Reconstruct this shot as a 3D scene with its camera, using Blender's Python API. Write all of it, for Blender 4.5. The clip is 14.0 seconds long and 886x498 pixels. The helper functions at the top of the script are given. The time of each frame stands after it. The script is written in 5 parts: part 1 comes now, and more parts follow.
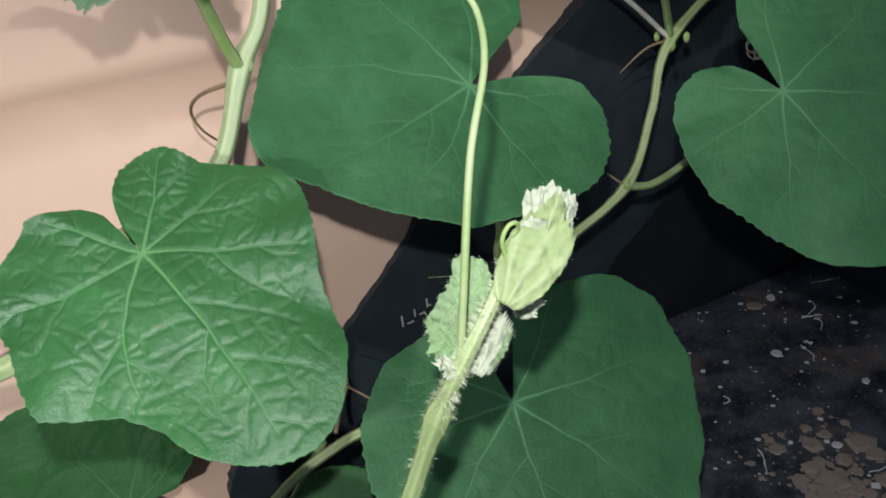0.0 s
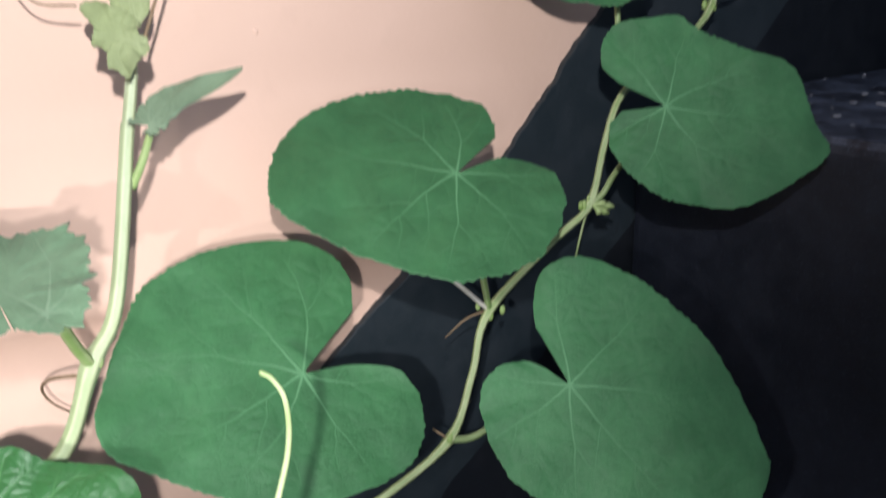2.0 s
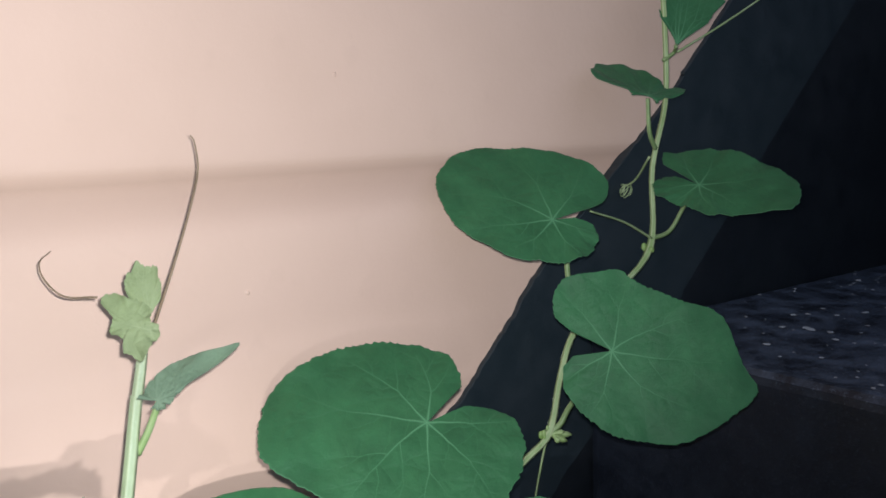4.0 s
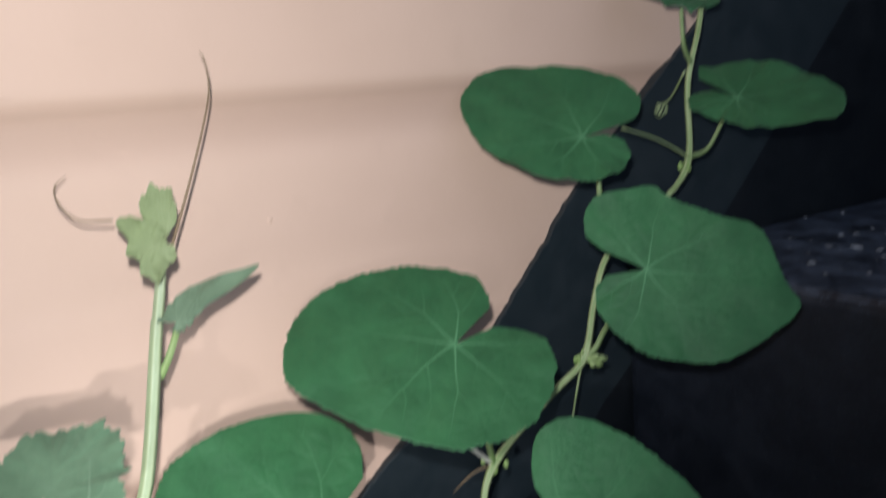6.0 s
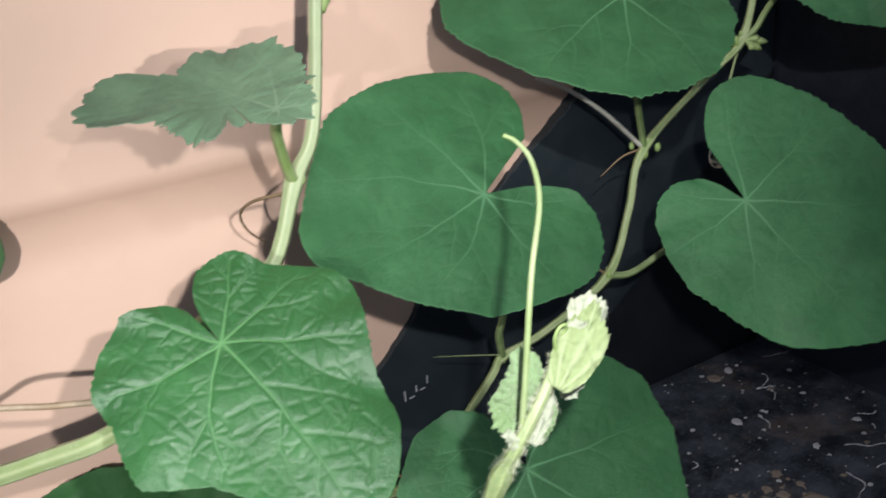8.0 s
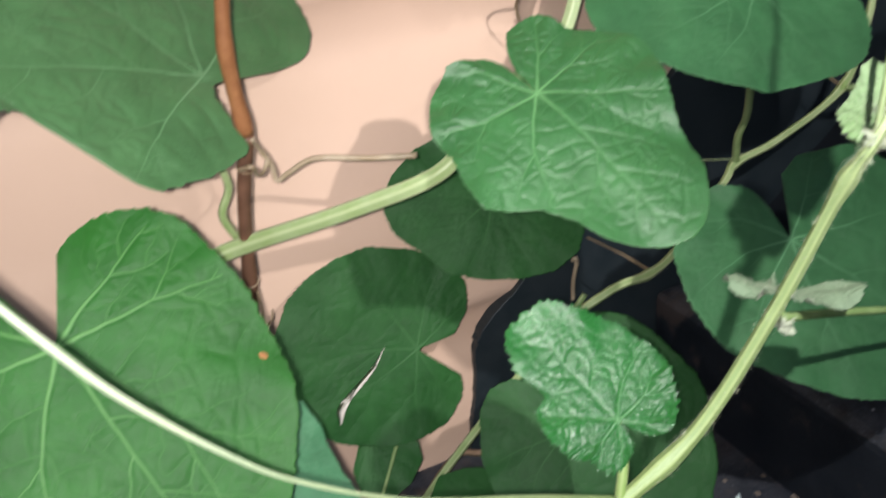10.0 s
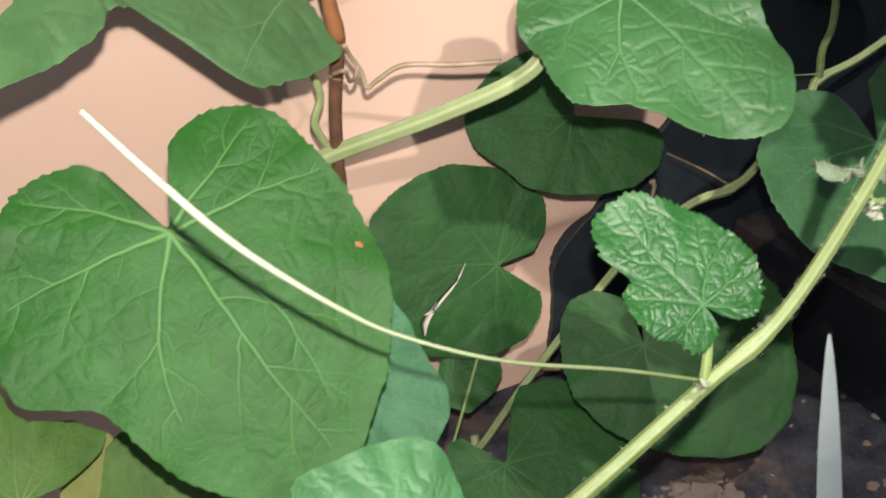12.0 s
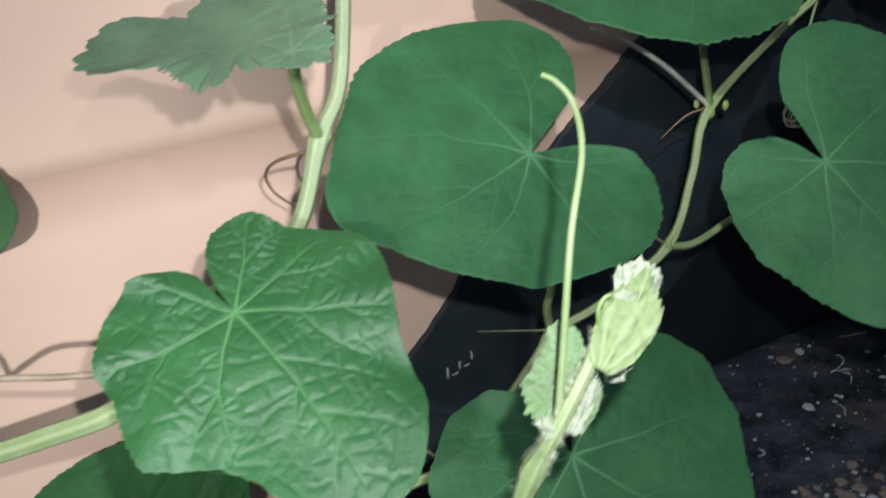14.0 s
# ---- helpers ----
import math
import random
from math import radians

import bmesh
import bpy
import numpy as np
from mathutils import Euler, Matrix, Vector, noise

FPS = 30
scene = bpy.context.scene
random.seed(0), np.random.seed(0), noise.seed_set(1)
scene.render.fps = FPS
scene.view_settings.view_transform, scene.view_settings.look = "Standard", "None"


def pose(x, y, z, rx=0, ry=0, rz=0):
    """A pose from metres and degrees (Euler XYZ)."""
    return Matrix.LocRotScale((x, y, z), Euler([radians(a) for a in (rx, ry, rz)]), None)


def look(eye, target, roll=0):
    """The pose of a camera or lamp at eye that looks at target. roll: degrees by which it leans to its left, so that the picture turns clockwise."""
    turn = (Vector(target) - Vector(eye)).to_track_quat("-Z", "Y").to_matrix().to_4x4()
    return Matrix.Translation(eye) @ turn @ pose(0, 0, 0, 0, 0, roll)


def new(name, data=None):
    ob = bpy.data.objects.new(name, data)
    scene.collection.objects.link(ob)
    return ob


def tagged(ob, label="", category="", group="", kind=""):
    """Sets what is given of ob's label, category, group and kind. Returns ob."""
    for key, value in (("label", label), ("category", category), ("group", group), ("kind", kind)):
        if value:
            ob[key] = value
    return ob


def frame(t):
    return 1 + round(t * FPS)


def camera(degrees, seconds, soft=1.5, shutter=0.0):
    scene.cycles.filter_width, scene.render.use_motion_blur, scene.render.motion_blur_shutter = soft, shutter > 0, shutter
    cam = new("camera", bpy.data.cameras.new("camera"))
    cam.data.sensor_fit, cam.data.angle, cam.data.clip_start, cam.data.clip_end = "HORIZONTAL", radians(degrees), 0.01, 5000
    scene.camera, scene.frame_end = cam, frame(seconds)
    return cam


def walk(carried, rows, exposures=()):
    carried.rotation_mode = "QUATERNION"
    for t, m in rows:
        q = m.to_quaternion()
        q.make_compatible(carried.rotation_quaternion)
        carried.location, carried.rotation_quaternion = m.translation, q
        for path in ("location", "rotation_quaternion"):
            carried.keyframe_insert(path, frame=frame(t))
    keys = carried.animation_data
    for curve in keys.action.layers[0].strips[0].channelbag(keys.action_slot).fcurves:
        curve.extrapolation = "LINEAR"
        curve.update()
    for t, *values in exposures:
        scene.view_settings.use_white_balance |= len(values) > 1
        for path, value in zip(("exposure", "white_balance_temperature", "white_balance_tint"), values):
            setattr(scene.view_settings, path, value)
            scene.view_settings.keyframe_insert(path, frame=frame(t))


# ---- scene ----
# ---- camera ----
cam = camera(53.6, 14.0, soft=1.7, shutter=0.5)
PATH = [
    (0, (-0.1360, -0.2939, 0.2912), (0.0131, 0.0310, 0.1117), -6.92),
    (0.5, (-0.1386, -0.2958, 0.2990), (0.0142, 0.0317, 0.1276), -6.28),
    (1, (-0.1375, -0.2952, 0.3122), (0.0344, 0.0287, 0.1523), -3.65),
    (1.5, (-0.1245, -0.3047, 0.3205), (0.0758, 0.0064, 0.1685), -1.39),
    (2, (-0.1297, -0.3144, 0.3395), (0.0845, -0.0002, 0.2155), -1.49),
    (2.5, (-0.1370, -0.3217, 0.3521), (0.0863, -0.0055, 0.2515), -1.27),
    (3, (-0.1382, -0.3294, 0.3656), (0.0908, -0.0101, 0.2903), -1.39),
    (3.5, (-0.1443, -0.3380, 0.3790), (0.0977, -0.0250, 0.3203), -0.92),
    (3.7, (-0.1452, -0.3367, 0.3792), (0.0945, -0.0213, 0.3238), -1.26),
    (5.8, (-0.1374, -0.3366, 0.3722), (0.0858, -0.0099, 0.3132), -3.70),
    (6, (-0.1352, -0.3350, 0.3647), (0.0817, -0.0072, 0.2905), -4.00),
    (6.5, (-0.1368, -0.3141, 0.3496), (0.0671, 0.0134, 0.2439), -3.40),
    (7, (-0.1421, -0.3100, 0.3299), (0.0491, 0.0162, 0.1992), -5.22),
    (7.2, (-0.1487, -0.3090, 0.3204), (0.0473, 0.0111, 0.1821), -4.72),
    (9.3, (-0.2024, -0.3217, 0.3078), (-0.0522, 0.0097, 0.1415), -6.83),
    (9.5, (-0.2127, -0.3241, 0.3035), (-0.0607, 0.0050, 0.1346), -6.67),
    (10, (-0.2367, -0.3132, 0.2879), (-0.1010, 0.0154, 0.1046), -6.57),
    (10.5, (-0.2438, -0.3146, 0.2803), (-0.1249, 0.0149, 0.0872), -7.88),
    (11, (-0.2517, -0.3205, 0.2804), (-0.1393, 0.0118, 0.0881), -8.94),
    (11.5, (-0.2547, -0.3236, 0.2748), (-0.1481, 0.0083, 0.0786), -9.57),
    (12, (-0.2502, -0.3250, 0.2757), (-0.1455, 0.0095, 0.0831), -8.99),
    (12.5, (-0.2296, -0.3258, 0.2930), (-0.0986, 0.0104, 0.1203), -7.41),
    (13, (-0.1997, -0.3127, 0.3028), (-0.0623, 0.0251, 0.1384), -8.61),
    (13.5, (-0.1721, -0.3023, 0.3007), (-0.0284, 0.0306, 0.1318), -7.97),
    (14, (-0.1531, -0.2956, 0.3022), (-0.0002, 0.0368, 0.1405), -6.41),
]
EXPOSURES = [(0, -0.12, 6300, 8), (0.5, -0.22, 6400, 8), (1, 0.0, 6200, 10), (1.5, 0.36, 6150, 12), (2, 0.48, 6250, 14), (2.5, 0.46, 6050, 11), (3, 0.22, 5950, 9), (3.5, 0.2, 5850, 8), (6, 0.06, 6050, 8), (6.5, 0.1, 6050, 8), (7, 0.2, 6250, 9), (9.5, -0.02, 6450, 12), (10, 0.24, 6550, 10), (10.5, 0.05, 6900, 13), (11, 0.12, 7000, 16), (11.5, 0.29, 7000, 14), (12, 0.29, 7150, 15), (12.5, 0.04, 6900, 14), (13, 0.05, 6150, 9), (14, 0.0, 6100, 6)]
walk(cam, [(t, look(eye, target, roll)) for t, eye, target, roll in PATH], EXPOSURES)
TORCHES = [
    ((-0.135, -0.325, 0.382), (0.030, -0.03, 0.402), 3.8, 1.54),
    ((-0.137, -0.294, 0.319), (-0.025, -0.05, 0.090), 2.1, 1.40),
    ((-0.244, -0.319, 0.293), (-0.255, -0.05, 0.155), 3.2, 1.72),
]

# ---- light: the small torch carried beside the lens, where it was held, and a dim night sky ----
world = bpy.data.worlds.new("night")
world.use_nodes = True
scene.world = world
world.node_tree.nodes["Background"].inputs["Color"].default_value = (0.55, 0.62, 0.8, 1)
world.node_tree.nodes["Background"].inputs["Strength"].default_value = 0.42

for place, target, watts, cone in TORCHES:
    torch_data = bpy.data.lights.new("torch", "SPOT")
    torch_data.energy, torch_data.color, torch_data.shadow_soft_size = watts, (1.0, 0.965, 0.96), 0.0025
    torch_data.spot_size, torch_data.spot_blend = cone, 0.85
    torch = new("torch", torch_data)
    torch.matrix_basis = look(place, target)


# ---- materials ----
def mat(name, rough=0.6, spec=0.4):
    m = bpy.data.materials.new(name)
    m.use_nodes = True
    b = m.node_tree.nodes["Principled BSDF"]
    b.inputs["Roughness"].default_value = rough
    b.inputs["Specular IOR Level"].default_value = spec
    return m, m.node_tree.nodes, m.node_tree.links, b


def coords(n, l, scale=1.0):
    c = n.new("ShaderNodeTexCoord")
    return c.outputs["Object"]


def noise_tex(n, l, src, scale, detail=4.0, rough=0.6):
    t = n.new("ShaderNodeTexNoise")
    t.inputs["Scale"].default_value, t.inputs["Detail"].default_value, t.inputs["Roughness"].default_value = scale, detail, rough
    l.new(src, t.inputs["Vector"])
    return t.outputs["Fac"]


def ramp(n, l, src, stops):
    r = n.new("ShaderNodeValToRGB")
    e = r.color_ramp.elements
    while len(e) < len(stops):
        e.new(0.5)
    for el, (p, c) in zip(e, stops):
        el.position, el.color = p, (*c, 1)
    l.new(src, r.inputs["Fac"])
    return r.outputs["Color"]


def mix(n, l, fac, a, b, mode="MIX"):
    m = n.new("ShaderNodeMix")
    m.data_type, m.blend_type = "RGBA", mode
    for k, v in ((0, fac), (6, a), (7, b)):
        if isinstance(v, bpy.types.NodeSocket):
            l.new(v, m.inputs[k])
        else:
            m.inputs[k].default_value = v if k == 0 else (*v, 1)
    return m.outputs[2]


def maths(n, l, op, a, b=0.0, clamp=False):
    m = n.new("ShaderNodeMath")
    m.operation, m.use_clamp = op, clamp
    for k, v in ((0, a), (1, b)):
        if isinstance(v, bpy.types.NodeSocket):
            l.new(v, m.inputs[k])
        else:
            m.inputs[k].default_value = v
    return m.outputs[0]


def bump(n, l, b, height, strength, dist, prev=None):
    k = n.new("ShaderNodeBump")
    k.inputs["Strength"].default_value, k.inputs["Distance"].default_value = strength, dist
    l.new(height, k.inputs["Height"])
    if prev is not None:
        l.new(prev, k.inputs["Normal"])
    l.new(k.outputs["Normal"], b.inputs["Normal"])
    return k.outputs["Normal"]


def leaf_material(name, dark, light, vein, rough, spec, quilt, cell=330, net_amt=0.05, vein_amt=0.6):
    m, n, l, b = mat(name, rough, spec)
    o = coords(n, l)
    broad = noise_tex(n, l, o, 45, 3)
    fine = noise_tex(n, l, o, 900, 5, 0.7)
    col = ramp(n, l, broad, [(0.3, dark), (0.72, light)])
    tone = n.new("ShaderNodeAttribute")
    tone.attribute_name = "tone"
    hsv = n.new("ShaderNodeHueSaturation")
    l.new(col, hsv.inputs["Color"])
    l.new(tone.outputs["Fac"], hsv.inputs["Value"])
    col = mix(n, l, maths(n, l, "MULTIPLY", fine, 0.42), hsv.outputs["Color"], (dark[0] * 0.6, dark[1] * 0.6, dark[2] * 0.6))
    v = n.new("ShaderNodeTexVoronoi")
    v.feature = "DISTANCE_TO_EDGE"
    v.inputs["Scale"].default_value = cell
    wob = n.new("ShaderNodeVectorMath")
    wob.operation = "MULTIPLY_ADD"
    nz = n.new("ShaderNodeTexNoise")
    nz.inputs["Scale"].default_value = 260
    l.new(o, nz.inputs["Vector"])
    l.new(nz.outputs["Color"], wob.inputs[0])
    wob.inputs[1].default_value = (0.003, 0.003, 0.0)
    l.new(o, wob.inputs[2])
    flat = n.new("ShaderNodeVectorMath")
    flat.operation = "MULTIPLY"
    flat.inputs[1].default_value = (1, 1, 0)
    l.new(wob.outputs[0], flat.inputs[0])
    l.new(flat.outputs[0], v.inputs["Vector"])
    net = ramp(n, l, v.outputs["Distance"], [(0.0, (1, 1, 1)), (0.13, (0, 0, 0))])
    col = mix(n, l, maths(n, l, "MULTIPLY", net, net_amt), col, vein)
    at = n.new("ShaderNodeAttribute")
    at.attribute_name = "vein"
    col = mix(n, l, maths(n, l, "MULTIPLY", at.outputs["Fac"], vein_amt, True), col, vein)
    pale = n.new("ShaderNodeAttribute")
    pale.attribute_name = "under"
    col = mix(n, l, pale.outputs["Fac"], col, (light[0] * 1.5 + 0.03, light[1] * 1.25, light[2] * 1.5 + 0.02))
    l.new(col, b.inputs["Base Color"])
    l.new(maths(n, l, "ADD", maths(n, l, "MULTIPLY", fine, 0.25), rough - 0.1), b.inputs["Roughness"])
    k = bump(n, l, b, v.outputs["Distance"], quilt, 0.0012)
    bump(n, l, b, fine, 0.6, 0.0004, k)
    b.inputs["Sheen Weight"].default_value = 0.03
    b.inputs["Sheen Roughness"].default_value = 0.5
    return m


LEAF_OLD = leaf_material("leaf_dark", (0.031, 0.117, 0.042), (0.045, 0.146, 0.055), (0.1, 0.25, 0.115), 0.5, 0.22, 0.06, 420, 0.0, 0.9)
LEAF_FRESH = leaf_material("leaf_fresh", (0.027, 0.118, 0.031), (0.039, 0.149, 0.041), (0.13, 0.3, 0.115), 0.34, 0.5, 0.06, 330, 0.0, 0.85)
LEAF_VEINED = leaf_material("leaf_veined", (0.017, 0.118, 0.014), (0.027, 0.152, 0.02), (0.13, 0.32, 0.09), 0.45, 0.3, 0.06, 330, 0.0, 0.9)
LEAF_SHINY = leaf_material("leaf_shiny", (0.01, 0.088, 0.016), (0.018, 0.116, 0.023), (0.075, 0.22, 0.07), 0.24, 0.55, 0.05, 400, 0.0, 0.7)
LEAF_SOFT = leaf_material("leaf_soft", (0.04, 0.155, 0.055), (0.062, 0.19, 0.08), (0.17, 0.34, 0.18), 0.42, 0.4, 0.06, 420, 0.0, 0.7)
LEAF_BLUE = leaf_material("leaf_bluish", (0.045, 0.165, 0.075), (0.062, 0.195, 0.092), (0.14, 0.3, 0.2), 0.5, 0.35, 0.06, 420, 0.0, 0.5)
LEAF_PALE = leaf_material("leaf_grey_green", (0.13, 0.195, 0.115), (0.175, 0.245, 0.15), (0.26, 0.34, 0.22), 0.62, 0.3, 0.2, 500, 0.05, 0.3)
LEAF_GREY = leaf_material("leaf_dull_green", (0.125, 0.225, 0.125), (0.165, 0.275, 0.16), (0.25, 0.36, 0.24), 0.6, 0.25, 0.1, 500, 0.03, 0.5)
LEAF_SHOOT = leaf_material("leaf_shoot", (0.24, 0.3, 0.13), (0.31, 0.37, 0.18), (0.37, 0.43, 0.25), 0.6, 0.3, 0.2, 700, 0.05, 0.3)
LEAF_BROAD = leaf_material("leaf_broad", (0.062, 0.17, 0.058), (0.09, 0.215, 0.082), (0.18, 0.36, 0.17), 0.42, 0.35, 0.06, 330, 0.0, 0.8)
LEAF_YOUNG = leaf_material("leaf_young", (0.2, 0.34, 0.13), (0.29, 0.43, 0.23), (0.44, 0.53, 0.36), 0.6, 0.3, 0.3, 700, 0.05, 0.35)
LEAF_BUD = leaf_material("leaf_bud", (0.245, 0.325, 0.142), (0.3, 0.38, 0.182), (0.42, 0.49, 0.3), 0.7, 0.15, 0.1, 900, 0.05, 0.8)
LEAF_FUZZ = leaf_material("leaf_fuzzy", (0.4, 0.45, 0.32), (0.48, 0.53, 0.4), (0.58, 0.62, 0.5), 0.85, 0.1, 0.5, 1200, 0.2, 0.6)
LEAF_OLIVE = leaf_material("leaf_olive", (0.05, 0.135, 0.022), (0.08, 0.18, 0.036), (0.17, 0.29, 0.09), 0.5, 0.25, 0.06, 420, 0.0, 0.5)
# darker copy of the leaf green: shade low on the vine is in the colour
LEAF_LOW_SHADED = leaf_material("leaf_low_shaded", (0.017, 0.08, 0.019), (0.025, 0.102, 0.025), (0.075, 0.2, 0.07), 0.5, 0.22, 0.06, 420, 0.0, 0.45)
LEAF_DRY = leaf_material("leaf_yellowing", (0.15, 0.2, 0.045), (0.25, 0.27, 0.09), (0.36, 0.36, 0.16), 0.6, 0.3, 0.1, 300, 0.0, 0.5)


def stem_material(name, a, c, rough=0.5, streak=1400.0, spec=0.4, end=None):
    m, n, l, b = mat(name, rough, spec)
    o = coords(n, l)
    big = noise_tex(n, l, o, 120, 3)
    fine = noise_tex(n, l, o, streak, 4, 0.65)
    col = ramp(n, l, big, [(0.3, a), (0.7, c)])
    if end:
        along = n.new("ShaderNodeAttribute")
        along.attribute_name = "along"
        col = mix(n, l, along.outputs["Fac"], col, end)
    at = n.new("ShaderNodeAttribute")
    at.attribute_name = "ridge"
    col = mix(n, l, maths(n, l, "MULTIPLY", at.outputs["Fac"], 0.55), col, (c[0] * 1.6 + 0.08, c[1] * 1.35 + 0.06, c[2] * 1.6 + 0.08))
    col = mix(n, l, maths(n, l, "MULTIPLY", fine, 0.3), col, (a[0] * 0.6, a[1] * 0.6, a[2] * 0.5))
    l.new(col, b.inputs["Base Color"])
    bump(n, l, b, fine, 0.35, 0.0004)
    return m


STEM_PALE = stem_material("stem_pale", (0.22, 0.35, 0.09), (0.35, 0.47, 0.2))
STEM_TIP = stem_material("stem_pale_tip", (0.22, 0.33, 0.09), (0.33, 0.44, 0.2), rough=0.4, spec=0.5, end=(0.41, 0.49, 0.31))
STEM_FRONT = stem_material("stem_front", (0.16, 0.275, 0.06), (0.25, 0.375, 0.115), rough=0.4, spec=0.5, end=(0.37, 0.45, 0.25))
STEM_MID = stem_material("stem_mid", (0.215, 0.32, 0.108), (0.35, 0.45, 0.215))
STEM_GREEN = stem_material("stem_green", (0.12, 0.21, 0.06), (0.26, 0.36, 0.15))
TENDRIL_PALE = stem_material("tendril_pale", (0.25, 0.35, 0.14), (0.36, 0.44, 0.24), 0.45)
TENDRIL_TAN = stem_material("tendril_tan", (0.26, 0.19, 0.11), (0.46, 0.38, 0.27), 0.35)
TUFT = stem_material("white_tuft", (0.42, 0.46, 0.35), (0.52, 0.56, 0.45), 0.8, spec=0.1)
TENDRIL_FADE = stem_material("tendril_fading", (0.17, 0.25, 0.09), (0.25, 0.33, 0.13), 0.45, end=(0.5, 0.57, 0.43))
TENDRIL_DRY = stem_material("tendril_dry", (0.16, 0.11, 0.06), (0.3, 0.22, 0.13), 0.6)
TENDRIL_WHITE = stem_material("tendril_white", (0.5, 0.5, 0.42), (0.68, 0.67, 0.6), 0.5)
HAIR = stem_material("hair", (0.5, 0.55, 0.38), (0.65, 0.68, 0.52), 0.4)
TWIG = stem_material("twig_bark", (0.1, 0.05, 0.03), (0.2, 0.1, 0.06), 0.55, 700)
TWIG_BARE = stem_material("twig_bare", (0.2, 0.075, 0.03), (0.4, 0.18, 0.075), 0.5, 700)


def wall_material():
    m, n, l, b = mat("peach_paint", 0.58, 0.22)
    o = coords(n, l)
    a = noise_tex(n, l, o, 7, 4)
    c = noise_tex(n, l, o, 420, 4, 0.7)
    d = noise_tex(n, l, o, 60, 3)
    col = ramp(n, l, a, [(0.25, (0.67, 0.475, 0.357)), (0.75, (0.74, 0.533, 0.41))])
    col = mix(n, l, maths(n, l, "MULTIPLY", ramp(n, l, d, [(0.62, (0, 0, 0)), (0.8, (1, 1, 1))]), 0.12), col, (0.52, 0.37, 0.28))
    # shade of the recessed grooves, mixed into the paint colour
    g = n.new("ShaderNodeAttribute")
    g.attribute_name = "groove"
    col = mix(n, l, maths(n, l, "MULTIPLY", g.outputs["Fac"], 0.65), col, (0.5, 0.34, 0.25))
    l.new(col, b.inputs["Base Color"])
    k = bump(n, l, b, c, 0.18, 0.0005)
    bump(n, l, b, d, 0.25, 0.0012, k)
    return m


def black_material(name, base, dust, amount, mud=0.0, red=0.0, side=1.0):
    m, n, l, b = mat(name, 0.4, 0.4)
    o = coords(n, l)
    a = noise_tex(n, l, o, 9, 5)
    film = noise_tex(n, l, o, 55, 6, 0.7)
    grain = noise_tex(n, l, o, 700, 5, 0.75)
    geo = n.new("ShaderNodeNewGeometry")
    axes = n.new("ShaderNodeSeparateXYZ")
    l.new(geo.outputs["Normal"], axes.inputs[0])
    level = maths(n, l, "ADD", maths(n, l, "MULTIPLY", axes.outputs["Z"], 1 - side, True), side)
    col = mix(n, l, maths(n, l, "MULTIPLY", ramp(n, l, film, [(0.4, (0, 0, 0)), (0.75, (1, 1, 1))]), maths(n, l, "MULTIPLY", level, amount)), base, dust)
    col = mix(n, l, maths(n, l, "MULTIPLY", ramp(n, l, grain, [(0.56, (0, 0, 0)), (0.68, (1, 1, 1))]), maths(n, l, "MULTIPLY", level, amount * 1.2)), col, dust)
    if red:
        col = mix(n, l, maths(n, l, "MULTIPLY", ramp(n, l, a, [(0.44, (0, 0, 0)), (0.58, (1, 1, 1))]), red), col, (0.075, 0.03, 0.02))
    if mud:
        p = noise_tex(n, l, o, 26, 7, 0.62)
        col = mix(n, l, maths(n, l, "MULTIPLY", ramp(n, l, p, [(0.54, (0, 0, 0)), (0.61, (1, 1, 1))]), mud), col, (0.17, 0.12, 0.095))
    l.new(col, b.inputs["Base Color"])
    l.new(maths(n, l, "ADD", maths(n, l, "MULTIPLY", film, 0.5), 0.25), b.inputs["Roughness"])
    k = bump(n, l, b, film, 0.3, 0.0015)
    bump(n, l, b, grain, 0.25, 0.0005, k)
    return m


def plain_material(name, col, rough=0.7, var=0.3, scale=800):
    m, n, l, b = mat(name, rough, 0.3)
    o = coords(n, l)
    f = noise_tex(n, l, o, scale, 4)
    l.new(mix(n, l, maths(n, l, "MULTIPLY", f, var * 2), col, tuple(v * 0.45 for v in col)), b.inputs["Base Color"])
    bump(n, l, b, f, 0.3, 0.0004)
    return m


WALL = wall_material()
BLACK_BAND = black_material("black_gloss_paint", (0.017, 0.026, 0.031), (0.06, 0.07, 0.078), 0.2)
BLACK_DADO = black_material("black_matt_paint", (0.008, 0.0105, 0.014), (0.04, 0.045, 0.05), 0.12)
BLACK_STEP = black_material("black_muddy_paint", (0.011, 0.015, 0.021), (0.13, 0.15, 0.18), 0.55, mud=0.3, side=0.12)
BLACK_DUSTY = black_material("black_dusty_paint", (0.01, 0.013, 0.02), (0.14, 0.17, 0.23), 0.85, side=0.1)
FLOOR_M = black_material("worn_floor", (0.022, 0.027, 0.038), (0.16, 0.165, 0.18), 0.45, mud=0.5, red=0.6)
FLECK = plain_material("pale_fleck", (0.47, 0.48, 0.5), 0.8)
CLOD = plain_material("dry_mud", (0.22, 0.18, 0.15), 0.9)
GRASS = stem_material("grass_blade", (0.55, 0.68, 0.66), (0.65, 0.76, 0.75), 0.5, 250)
PAPERY = plain_material("papery_dry", (0.72, 0.68, 0.6), 0.8, 0.25)
BITE = plain_material("brown_spot", (0.45, 0.2, 0.08), 0.8)


